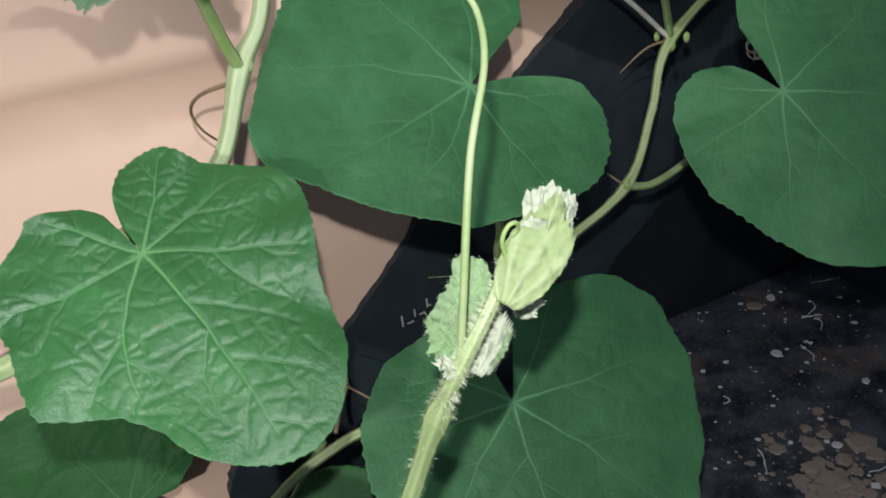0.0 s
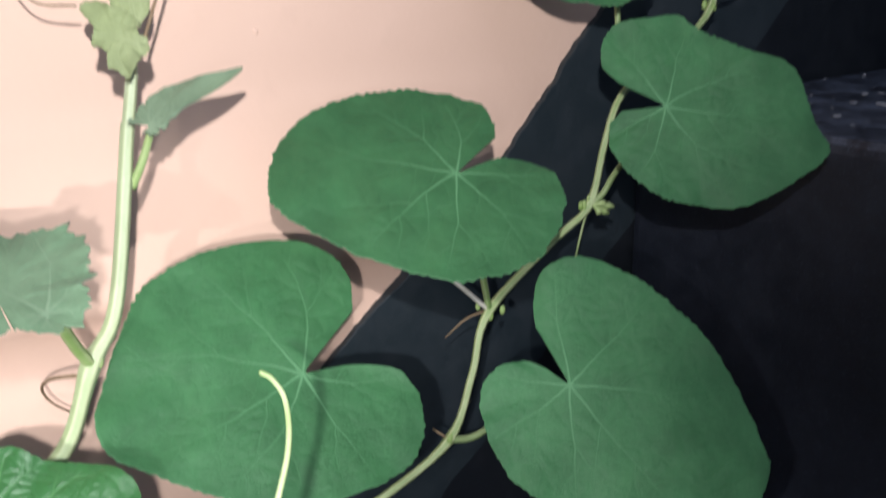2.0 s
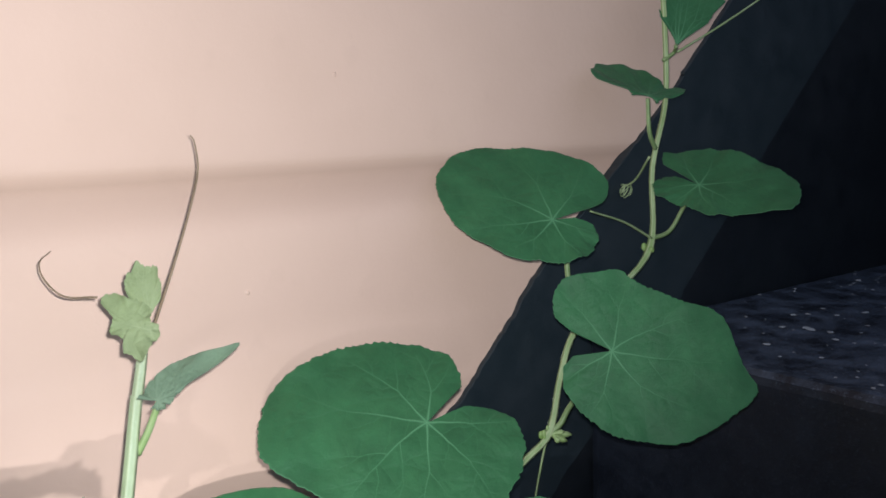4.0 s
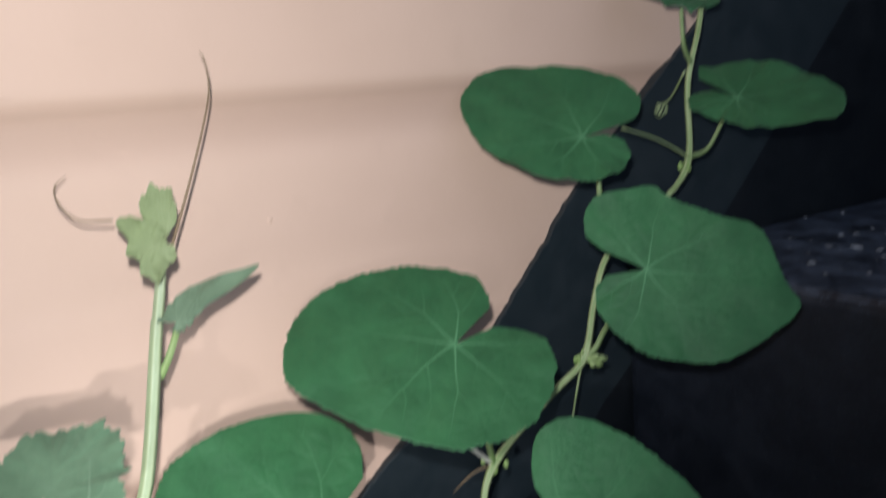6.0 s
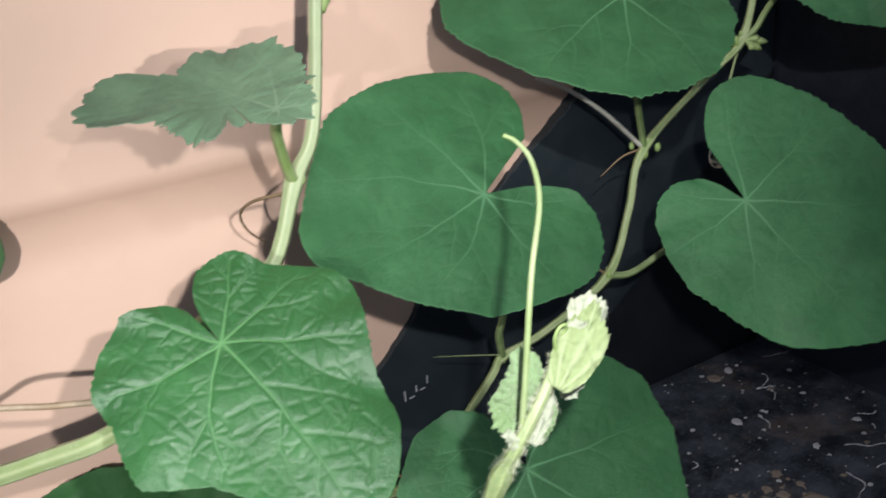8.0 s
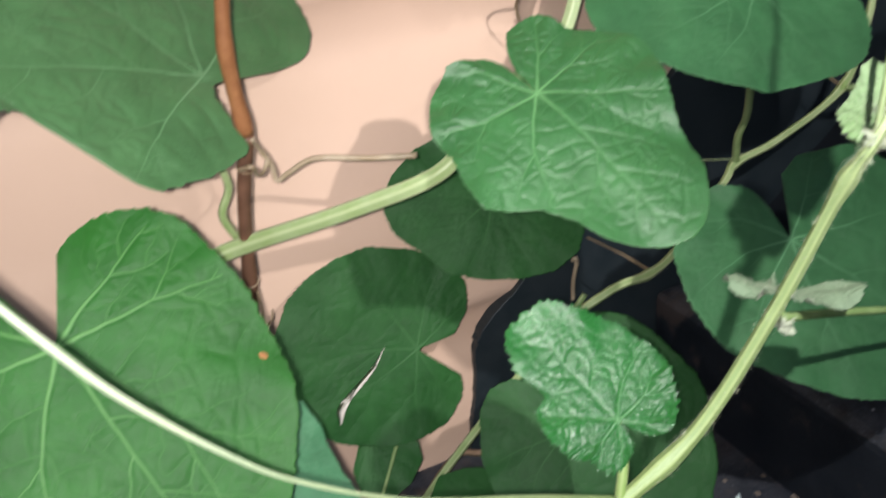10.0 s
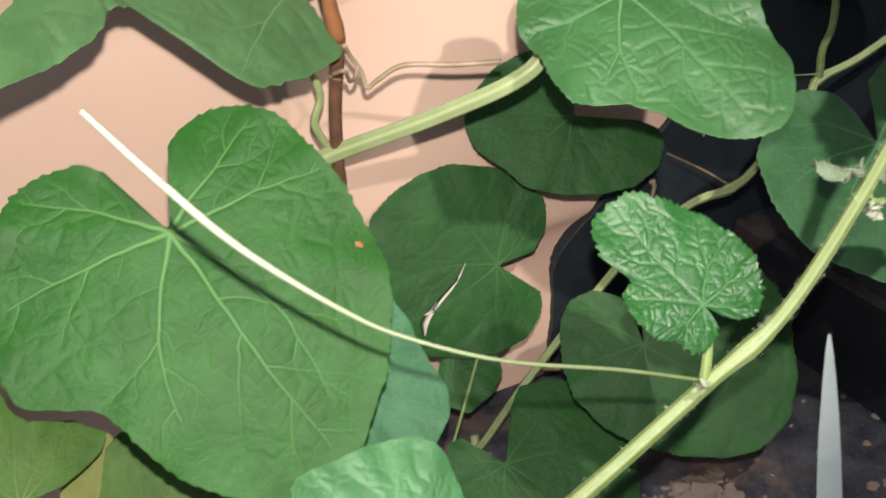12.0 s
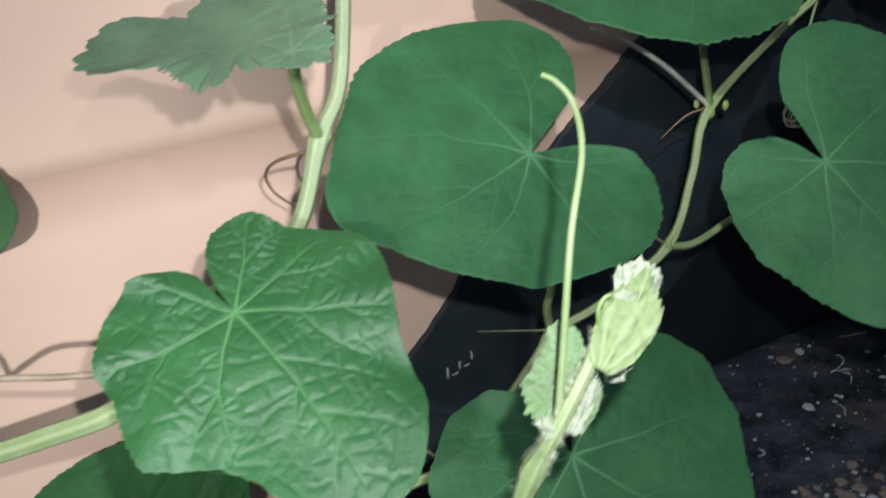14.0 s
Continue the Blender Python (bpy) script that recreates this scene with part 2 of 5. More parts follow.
# ---- mesh builders ----
def mesh_object(name, verts, faces, material, smooth=True, attrs=()):
    me = bpy.data.meshes.new(name)
    me.from_pydata([tuple(v) for v in verts], [], faces)
    me.materials.append(material)
    for key, values in attrs:
        a = me.attributes.new(key, "FLOAT", "POINT")
        a.data.foreach_set("value", np.asarray(values, dtype=np.float32))
    if smooth:
        me.polygons.foreach_set("use_smooth", np.ones(len(me.polygons), dtype=bool))
    me.update()
    return new(name, me)


def under(ob, parent):
    """Makes ob a part of parent; ob keeps its place in the world."""
    ob.parent = parent
    ob.matrix_parent_inverse = parent.matrix_basis.inverted()
    return ob


def spline(points, per=8):
    p = [np.array(q, float) for q in points]
    if len(p) < 3:
        return np.array([p[0] + (p[-1] - p[0]) * k / per for k in range(per + 1)])
    p = [2 * p[0] - p[1]] + p + [2 * p[-1] - p[-2]]
    out = []
    for i in range(1, len(p) - 2):
        a, b, c, d = p[i - 1 : i + 3]
        for k in range(per):
            t = k / per
            out.append(0.5 * (2 * b + (c - a) * t + (2 * a - 5 * b + 4 * c - d) * t * t + (3 * b - a - 3 * c + d) * t**3))
    out.append(p[-2])
    return np.array(out)


def tube(name, points, r0, r1, material, per=8, sides=14, ribs=0, rib=0.0, wobble=0.0, seed=0, swell=()):
    """A round or ribbed stalk along the points, from radius r0 to r1. swell: (where 0..1, extra radius, width) for the joints."""
    c = spline(points, per)
    rng = np.random.default_rng(seed)
    n = len(c)
    t = np.gradient(c, axis=0)
    t /= np.linalg.norm(t, axis=1)[:, None]
    up = np.cross(t[0], (0.3, 0.9, 0.2))
    up /= np.linalg.norm(up)
    s = np.linspace(0, 1, n)
    rad = r0 + (r1 - r0) * s
    for where, extra, width in swell:
        rad = rad + extra * np.exp(-(((s - where) / width) ** 2))
    rad = rad * (1 + wobble * np.convolve(rng.normal(size=n), np.ones(3) / 3, "same"))
    verts, faces, ridge = [], [], []
    for i in range(n):
        up = up - t[i] * (up @ t[i])
        up /= np.linalg.norm(up)
        side = np.cross(t[i], up)
        for k in range(sides):
            a = 2 * np.pi * k / sides
            w = np.cos(ribs * a) if ribs else 0.0
            verts.append(c[i] + rad[i] * (1 + rib * w) * (np.cos(a) * up + np.sin(a) * side))
            ridge.append(max(0.0, w))
    for i in range(n - 1):
        for k in range(sides):
            q = (k + 1) % sides
            faces.append((i * sides + k, i * sides + q, (i + 1) * sides + q, (i + 1) * sides + k))
    faces.append(tuple(range(sides))[::-1])
    faces.append(tuple((n - 1) * sides + k for k in range(sides)))
    ob = mesh_object(name, verts, faces, material, attrs=[("ridge", ridge), ("along", np.repeat(s, sides))])
    return ob, c, rad


def hairs(name, c, rad, count, length, parent, seed, thick=0.00006):
    """Short stiff hairs that stand off a stalk."""
    rng = np.random.default_rng(seed)
    t = np.gradient(c, axis=0)
    t /= np.linalg.norm(t, axis=1)[:, None]
    verts, faces = [], []
    for _ in range(count):
        u = rng.random() * (len(c) - 1.001)
        i = int(u)
        p, d = c[i] + (c[i + 1] - c[i]) * (u - i), t[i]
        v = rng.normal(size=3)
        v -= d * (v @ d)
        v /= np.linalg.norm(v)
        w = v + 0.35 * rng.normal(size=3)
        w /= np.linalg.norm(w)
        base, tip = p + v * rad[i] * 0.95, p + v * rad[i] * 0.95 + w * length * rng.uniform(0.45, 1.15)
        e = np.cross(w, d)
        e /= np.linalg.norm(e) + 1e-9
        g = np.cross(w, e)
        k = len(verts)
        for a in (0, 2.094, 4.189):
            verts.append(base + thick * (np.cos(a) * e + np.sin(a) * g))
        verts.append(tip)
        faces += [(k, k + 1, k + 3), (k + 1, k + 2, k + 3), (k + 2, k, k + 3)]
    ob = mesh_object(name, verts, faces, HAIR, smooth=False)
    tagged(ob, kind="stuff")
    return under(ob, parent)


def seg_dist(p, a, b):
    ab = b - a
    k = np.clip(((p - a) @ ab) / (ab @ ab), 0, 1)
    return np.linalg.norm(p - a - k[:, None] * ab, axis=1), k


JOINTS = {}


def leaf(vine, at, tip, normal, half, radii, material, label, seed, quilt=0.00024, rung=0.008, droop=0.02, wave=0.0006, teeth=0.012, tooth_n=88, fold=0.0, vein_w=0.0004, thick=0.0003, rings=64, spokes=380, name="leaf", veins=7, vein_up=0.0, joint=(0.0, 0.0, 0.0)):
    """A lobed leaf blade. at: where the stalk joins; tip: way to the tip; normal: the way it faces; radii: its outline in
    millimetres, at even steps round the joint from one side of the notch to the other, half degrees to each side of the tip.
    joint: where the veins meet if not there, and the degrees by which they turn. rung: how far apart the cross veins are; quilt: how far the cells between them puff up."""
    rng = np.random.default_rng(seed)
    z = Vector(normal).normalized()
    x = Vector(tip)
    x = (x - z * x.dot(z)).normalized()
    y = z.cross(x)
    m = Matrix((x, y, z)).transposed().to_4x4()
    m.translation = at
    r = np.array(radii, float) / 1000
    lim = np.radians(half)
    ka, kr = np.linspace(-lim, lim, len(r)), r
    th = np.linspace(-lim, lim, spokes)
    fine = np.linspace(-lim, lim, 1440)
    soft = np.interp(fine, ka, kr)
    win = np.hanning(25)
    soft = np.convolve(np.pad(soft, 12, "edge"), win / win.sum(), "valid")
    edge = np.interp(th, fine, soft)
    arc = np.concatenate([[0], np.cumsum(np.hypot(np.diff(edge * np.cos(th)), np.diff(edge * np.sin(th))))]) / (2 * np.pi * r.mean())
    saw = (np.abs(((arc * tooth_n + 0.35 * np.sin(9 * arc + seed)) % 1) - 0.5) * 2) ** 2.2
    edge = edge + r.mean() * teeth * (saw * (0.6 + 0.4 * np.sin(23 * arc + seed)) - 0.35) + r.mean() * teeth * 0.5 * np.convolve(rng.normal(size=spokes), np.ones(3) / 3, "same")
    edge = np.maximum(edge, 0.0005)
    rho = (np.arange(rings + 1) / rings) ** 0.8
    X, Y = np.outer(rho, edge * np.cos(th)).ravel(), np.outer(rho, edge * np.sin(th)).ravel()
    p = np.stack([X, Y], 1)
    size = edge.max()
    big = r.mean()
    # main veins fan from the joint and fork; side veins leave them in turn and bend towards the tip; short cross veins tie them
    lines, strands = [], []
    unit = 0.5 * (big + 0.045) * 1000 / 45

    def inside(q):
        a = math.atan2(q[1], q[0])
        return abs(a) < lim - 0.03 and np.hypot(*q) < 0.955 * np.interp(a, ka, kr)

    def grow(start, ang, length, depth, bend, middle=False):
        steps = max(4, int((14, 9, 6, 4)[depth]))
        q, side, pts, kids = np.array(start, float), 1 if rng.random() < 0.5 else -1, [np.array(start, float)], []
        fork = rng.integers(int(0.36 * steps), int(0.55 * steps) + 1) if depth < 2 and not middle else -1
        for k in range(steps):
            wander = (0.05, 0.1, 0.28, 0.45)[depth] * rng.normal()
            e = q + length / steps * np.array([np.cos(ang + wander), np.sin(ang + wander)])
            if not inside(e):
                break
            if depth < 2:
                lines.append((q, e, (1.0, 0.6)[depth] * (1 - 0.6 * k / steps)))
            pts.append(e)
            rest = length * (1 - k / steps)
            if k == fork:
                side = 1 if rng.random() < 0.5 else -1
                kids.append((e, ang + side * (0.55 + 0.2 * rng.random()), 0.85 * rest, min(depth + 1, 2), -side * 0.03))
                ang -= side * 0.2
            elif depth == 0 and k >= 3 and (k % 2 if middle else k % 3 == 0):
                side = -side
                kids.append((e, ang + side * (0.75 + 0.25 * rng.random()), (0.34 * big + 0.3 * rest) * (1 if middle else 0.55), 1 if middle or k > steps // 2 else 2, -side * 0.07))
            elif depth == 1 and k >= 2 and rng.random() < 0.3:
                side = -side
                kids.append((e, ang + side * (0.8 + 0.3 * rng.random()), 0.25 * big * (0.7 + 0.6 * rng.random()), 2, -side * 0.05))
            q, ang = e, ang + bend
        if len(pts) > 2:
            strands.append((np.array(pts), depth))
        for a in kids:
            grow(*a)

    fan = np.linspace(-1, 1, veins) * min(140.0, half * 0.84) + rng.normal(size=veins) * 4
    for a in fan:
        middle = abs(a) < 12 or (veins % 2 == 0 and abs(a) < 25)
        swing = 0.02 * rng.normal() - 0.012 * np.sign(a) * (abs(a) > 30)
        a = np.radians(a + joint[2])
        far = 0.0
        while far < 3 * size and inside(np.array(joint[:2]) + (far + 0.001) * np.array([np.cos(a), np.sin(a)])):
            far += 0.001
        grow(joint[:2], a, max(far, 0.3 * big), 0, swing, middle)
    # rungs: thin cross veins that run from one vein until they meet the next
    if rung:
        met = [spline(np.c_[q, np.zeros(len(q))], 5)[:, :2] for q, _ in strands]
        owner = np.concatenate([np.full(len(q), i) for i, q in enumerate(met)])
        cloud = np.concatenate(met)
        for i, (q, depth) in enumerate(list(strands)):
            c = met[i]
            run = np.concatenate([[0], np.cumsum(np.linalg.norm(np.diff(c, axis=0), axis=1))])
            for side in (-1, 1):
                at = rung * rng.uniform(0.5, 1.2)
                while at < run[-1]:
                    k = min(np.searchsorted(run, at), len(c) - 2)
                    a = math.atan2(*(c[k + 1] - c[k])[::-1]) + side * rng.uniform(1.25, 1.5)
                    e, pts = c[k].copy(), [c[k].copy()]
                    for step in range(14):
                        e = e + 0.3 * rung * np.array([math.cos(a), math.sin(a)])
                        a += 0.16 * rng.normal()
                        if not inside(e):
                            break
                        pts.append(e.copy())
                        d = np.hypot(*(cloud - e).T)
                        d[owner == i] = 1
                        if d.min() < 0.2 * rung:
                            pts[-1] = cloud[d.argmin()].copy()
                            break
                    if len(pts) > 2:
                        strands.append((np.array(pts), 3))
                        cloud = np.concatenate([cloud, pts[1:]])
                        owner = np.concatenate([owner, np.full(len(pts) - 1, -1)])
                        if quilt > 0.00025 and len(pts) > 5 and rng.random() < 0.7:
                            k = len(pts) // 2
                            a = math.atan2(*(pts[k + 1] - pts[k])[::-1]) + 1.5
                            tie = [pts[k] + 0.3 * rung * n3 * np.array([math.cos(a), math.sin(a)]) for n3 in range(4)]
                            if all(inside(q) for q in tie):
                                strands.append((np.array(tie), 3))
                    at += rung * rng.uniform(0.7, 1.3)
    lines = lines or [(np.zeros(2), np.array([big, 0.0]), 1.0)]
    vein = np.zeros(len(p))
    near = np.full(len(p), 1.0)
    for a, b, w in lines:
        d, k = seg_dist(p, a, b)
        vein = np.maximum(vein, w * np.exp(-((d / (0.0006 * unit * (0.5 + 0.75 * w))) ** 2)))
        near = np.minimum(near, d / (0.4 + 0.6 * w))
    R = np.hypot(X, Y)
    T = np.arctan2(Y, X)
    u = R / size
    h = -droop * size * (u**2) * (0.35 + 0.65 * np.cos(T) ** 2)
    h += fold * np.abs(Y)
    frac = np.outer(rho, np.ones(spokes)).ravel()
    h += wave * frac**3 * (np.sin(5 * T + seed) + 0.7 * np.sin(9 * T + 2.1 * seed) + 0.45 * np.sin(17 * T + 0.7 * seed))
    h += 0.0009 * np.array([noise.noise(Vector((a * 55, b * 55, seed * 1.7))) for a, b in p])
    if quilt:
        gap = np.full((rings + 1, spokes), 1.0)
        PX, PY = X.reshape(rings + 1, spokes), Y.reshape(rings + 1, spokes)
        reach = 0.45 * rung
        for q, depth in strands:
            for a, b in zip(q[:-1], q[1:]):
                ra, rb = math.hypot(*a), math.hypot(*b)
                ta, tb = math.atan2(a[1], a[0]), math.atan2(b[1], b[0])
                slack = min(math.pi, 1.3 * reach / max(min(ra, rb), 0.001))
                k0, k1 = (int((v + lim) / (2 * lim) * (spokes - 1)) for v in (min(ta, tb) - slack, max(ta, tb) + slack))
                k0, k1 = max(k0, 0), min(k1 + 2, spokes)
                least = edge[k0:k1]
                if k1 - k0 < 1:
                    continue
                i0 = max(int((max(min(ra, rb) - reach, 0) / least.max()) ** 1.25 * rings) - 1, 0)
                i1 = min(int(min((max(ra, rb) + reach) / least.min(), 1) ** 1.25 * rings) + 2, rings + 1)
                sub = np.stack([PX[i0:i1, k0:k1].ravel(), PY[i0:i1, k0:k1].ravel()], 1)
                d = seg_dist(sub, a, b)[0].reshape(i1 - i0, k1 - k0) / (1.0, 1.0, 0.9, 0.7)[depth]
                gap[i0:i1, k0:k1] = np.minimum(gap[i0:i1, k0:k1], d)
        gap = np.minimum(gap.ravel(), reach)
        puff = np.sin(0.5 * np.pi * gap / reach) ** 0.8
        h += quilt * puff * np.clip(u * 5, 0.15, 1) * (0.8 + 0.6 * bumpy(p, seed))
    h += vein_up * vein
    n = spokes
    top = np.stack([X, Y, h], 1)
    low = top.copy()
    low[:, 2] -= thick
    verts = np.concatenate([top, low])
    off = len(top)
    faces = []
    for i in range(rings):
        for k in range(n - 1):
            a, b, c, d = i * n + k, i * n + k + 1, (i + 1) * n + k + 1, (i + 1) * n + k
            faces.append((a, d, c, b))
            faces.append((off + a, off + b, off + c, off + d))
    for k in range(n - 1):
        a, b = rings * n + k, rings * n + k + 1
        faces.append((a, off + a, off + b, b))
    for k in (0, n - 1):
        for i in range(rings):
            a, b = i * n + k, (i + 1) * n + k
            faces.append((a, b, off + b, off + a) if k == 0 else (b, a, off + a, off + b))
    col = 0.9 * np.exp(-(((X - joint[0]) ** 2 + (Y - joint[1]) ** 2) / min(0.0017, 0.05 * big) ** 2))
    col = np.maximum(col, np.where(frac > 0.999, 0.4, 0.0))
    tone = 0.87 + 0.25 * rng.random()
    mottle = tone * (1 + 0.2 * np.array([noise.noise(Vector((a * 110, b * 110, seed + 0.5))) + 0.6 * noise.noise(Vector((a * 420, b * 420, seed + 4.5))) for a, b in p]))
    shade = [("vein", np.concatenate([col, col])), ("under", np.concatenate([np.zeros(off), np.ones(off) * 0.8])), ("tone", np.tile(mottle, 2))]
    ob = mesh_object(name, verts, faces, material, attrs=shade)
    # the veins are thin soft-edged ridges that follow the blade
    hg = h.reshape(rings + 1, spokes)
    vv, vf, vs = [], [], []
    for pts, depth in strands:
        c = spline(np.c_[pts, np.zeros(len(pts))], 4)[:, :2]
        n2 = len(c)
        way = np.gradient(c, axis=0)
        way /= np.linalg.norm(way, axis=1)[:, None] + 1e-12
        out = np.stack([-way[:, 1], way[:, 0]], 1)
        s = np.linspace(0, 1, n2)[:, None]
        wide = ((0.00046, 0.0003, 0.0002, 0.00016)[depth] * (1 - s) + (0.00024, 0.00017, 0.00013, 0.00012)[depth] * s) * unit * vein_w / 0.0004
        power = (1.0, 0.62, 0.34, 0.2)[depth] * (1 - (0.4, 0.5, 0.4, 0.2)[depth] * s[:, 0])
        gone = np.hypot(c[:, 0] - joint[0], c[:, 1] - joint[1])
        if quilt > 0.00025:
            power = power * np.clip(1.1 - 0.4 * gone / big, 0.6, 1.0)
        else:
            power = power * np.clip(1.15 - 0.95 * gone / big, 0.22, 1.0)
        wide = wide * (1 + 0.8 * np.exp(-gone / 0.005))[:, None]
        base = len(vv)
        for k, q in enumerate((c - out * wide, c, c + out * wide)):
            a = np.clip((np.arctan2(q[:, 1], q[:, 0]) + lim) / (2 * lim) * (spokes - 1), 0, spokes - 1.001)
            rr = np.hypot(q[:, 0], q[:, 1]) / np.interp(a, np.arange(spokes), edge)
            g = np.clip(rr, 0, 0.999) ** 1.25 * rings
            ia, ig = a.astype(int), g.astype(int)
            fa, fg = a - ia, g - ig
            z = (hg[ig, ia] * (1 - fa) + hg[ig, ia + 1] * fa) * (1 - fg) + (hg[ig + 1, ia] * (1 - fa) + hg[ig + 1, ia + 1] * fa) * fg
            vv += [(u[0], u[1], t) for u, t in zip(q, z + (0.00022 * wide[:, 0] / 0.0006 + 0.00003 if k == 1 else 0.00002))]
            vs += list(power if k == 1 else 0 * power)
        for k in range(2):
            for i in range(n2 - 1):
                a, b = base + k * n2 + i, base + (k + 1) * n2 + i
                vf.append((a, a + 1, b + 1, b))
    if vv:
        ribs = mesh_object("venation", vv, vf, material, attrs=[("vein", vs), ("under", np.zeros(len(vv))), ("tone", np.full(len(vv), tone))])
        ribs.parent = ob
    ob.matrix_basis = m
    JOINTS[ob.name] = m @ Vector((joint[0], joint[1], 0))
    if label:
        tagged(ob, label)
    ob.parent = vine
    ob.matrix_parent_inverse = vine.matrix_basis.inverted()
    return ob


def bumpy(p, seed):
    return np.array([noise.noise(Vector((a * 90, b * 90, seed * 2.3))) for a, b in p])


def petiole(blade, points, r0, r1, material=None, seed=0, snap=True):
    """The stalk of a leaf, a part of the leaf."""
    points = [Vector(p) for p in points]
    points[-1] = (JOINTS[blade.name] if snap else points[-1]) - blade.matrix_basis.to_3x3().col[2] * (r1 + 0.0005)
    ob, c, rad = tube("petiole", points, r0, r1, material or STEM_GREEN, sides=12, ribs=5, rib=0.06, seed=seed)
    ob.parent = blade
    ob.matrix_parent_inverse = blade.matrix_basis.inverted()
    return ob


def thing(name, at, label, category, group="", kind=""):
    ob = new(name)
    ob.location = at
    ob.empty_display_size = 0.02
    ob.matrix_basis = pose(*at)
    return tagged(ob, label, category, group, kind)


def box(name, x0, x1, y0, y1, z0, z1, material, bevel=0.0, cuts=0):
    bm = bmesh.new()
    bmesh.ops.create_cube(bm, size=1)
    for v in bm.verts:
        v.co = Vector((x0 + (v.co.x + 0.5) * (x1 - x0), y0 + (v.co.y + 0.5) * (y1 - y0), z0 + (v.co.z + 0.5) * (z1 - z0)))
    if bevel:
        bmesh.ops.bevel(bm, geom=list(bm.edges), offset=bevel, segments=3, affect="EDGES", profile=0.6)
    me = bpy.data.meshes.new(name)
    bm.to_mesh(me)
    bm.free()
    me.materials.append(material)
    me.polygons.foreach_set("use_smooth", np.zeros(len(me.polygons), dtype=bool))
    return new(name, me)


# ---- the setting: ribbed wall, black stair with its painted band, floor ----
WY, FLOOR = -0.030, 0.027


def ribbed_wall():
    """Peach wall of ribbed sheets: shallow level grooves every 133 mm, their shade put in as a darker tint."""
    zs = np.arange(FLOOR - 0.3, 2.3, 0.003)
    prof, groove_shade = [], []
    for z in zs:
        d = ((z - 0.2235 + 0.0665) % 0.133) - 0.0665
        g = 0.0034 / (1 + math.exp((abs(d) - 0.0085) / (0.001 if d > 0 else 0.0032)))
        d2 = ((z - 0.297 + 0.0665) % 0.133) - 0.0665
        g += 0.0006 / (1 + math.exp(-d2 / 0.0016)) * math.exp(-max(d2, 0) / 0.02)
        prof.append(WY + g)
        # strength of the painted groove shade, same soft edges as the profile
        groove_shade.append(1 / (1 + math.exp((abs(d) - 0.0085) / (0.001 if d > 0 else 0.003))))
    xs = (-8.0, -1.6, -0.6, -0.3, 0.0, 0.3, 0.6, 1.6, 8.0)
    verts, faces = [], []
    for x in xs:
        verts += [(x, y, z) for y, z in zip(prof, zs)] + [(x, WY + 0.08, zs[-1]), (x, WY + 0.08, zs[0])]
    n = len(zs) + 2
    for i in range(len(xs) - 1):
        for k in range(n):
            q = (k + 1) % n
            faces.append((i * n + k, i * n + q, (i + 1) * n + q, (i + 1) * n + k)[::-1])
    faces.append(tuple(range(n)))
    faces.append(tuple((len(xs) - 1) * n + k for k in range(n))[::-1])
    ob = mesh_object("wall_north", verts, faces, WALL, attrs=[("groove", (groove_shade + [0, 0]) * len(xs))])
    return tagged(ob, "peach painted wall with shallow level ribs", "wall", kind="structure")


ribbed_wall()

EDGE = [(-0.119, FLOOR), (-0.1135, 0.061), (-0.109, 0.086), (-0.087, 0.105), (-0.057, 0.129), (-0.028, 0.157), (-0.019, 0.171), (0.02, 0.203), (0.051, 0.225), (0.062, 0.236), (0.092, 0.259), (0.117, 0.285), (0.145, 0.315), (0.206, 0.367), (0.243, 0.4), (0.267, 0.425), (0.45, 0.6), (1.0, 1.1), (1.5, 1.55)]


def painted_band():
    """The black band painted thickly along the stair, with a hand-cut wavy upper edge, and the black wall below it."""
    line = spline([(x, 0, z) for x, z in EDGE], 24)
    rng = np.random.default_rng(4)
    w = np.convolve(rng.normal(size=len(line)), np.hanning(9) / 4, "same") * 0.0006
    rough = np.convolve(rng.normal(size=len(line)), np.ones(2) / 2, "same") * 0.0003
    t = np.gradient(line, axis=0)
    t /= np.linalg.norm(t, axis=1)[:, None]
    nrm = np.stack([-t[:, 2], t[:, 0]], 1)
    top = np.stack([line[:, 0], line[:, 2]], 1) + nrm * (w + rough)[:, None]
    top[:, 0] = np.maximum.accumulate(top[:, 0] + np.arange(len(top)) * 1e-7)
    for name, lo, hi, proud, label in (("skirting", -0.0955, 0.0, 0.0028, "black painted stair skirting band with a wavy edge"), ("wall_dado", -3.0, -0.0775, 0.0012, "black painted wall below the stair band")):
        verts, faces = [], []
        for (x, z), s in zip(top, nrm):
            a = (x, z + hi)
            b = (x, max(FLOOR - 0.01, z + lo)) if name == "wall_dado" else (x + 0.0, max(FLOOR - 0.01, z + lo * 1.25))
            if name == "wall_dado":
                a = (x, max(FLOOR - 0.008, z - 0.1185))
            verts += [(a[0], WY + 0.006, a[1]), (a[0], WY - proud + 0.0004, a[1] - 0.0002), (a[0], WY - proud, a[1] - 0.0006), (b[0], WY - proud, b[1]), (b[0], WY + 0.006, b[1])]
        for i in range(len(top) - 1):
            for k in range(4):
                faces.append((i * 5 + k, i * 5 + k + 1, i * 5 + k + 6, i * 5 + k + 5))
        ob = mesh_object(name, verts, faces, BLACK_BAND if name == "skirting" else BLACK_DADO, smooth=False)
        tagged(ob, label, "skirting", kind="structure")


painted_band()


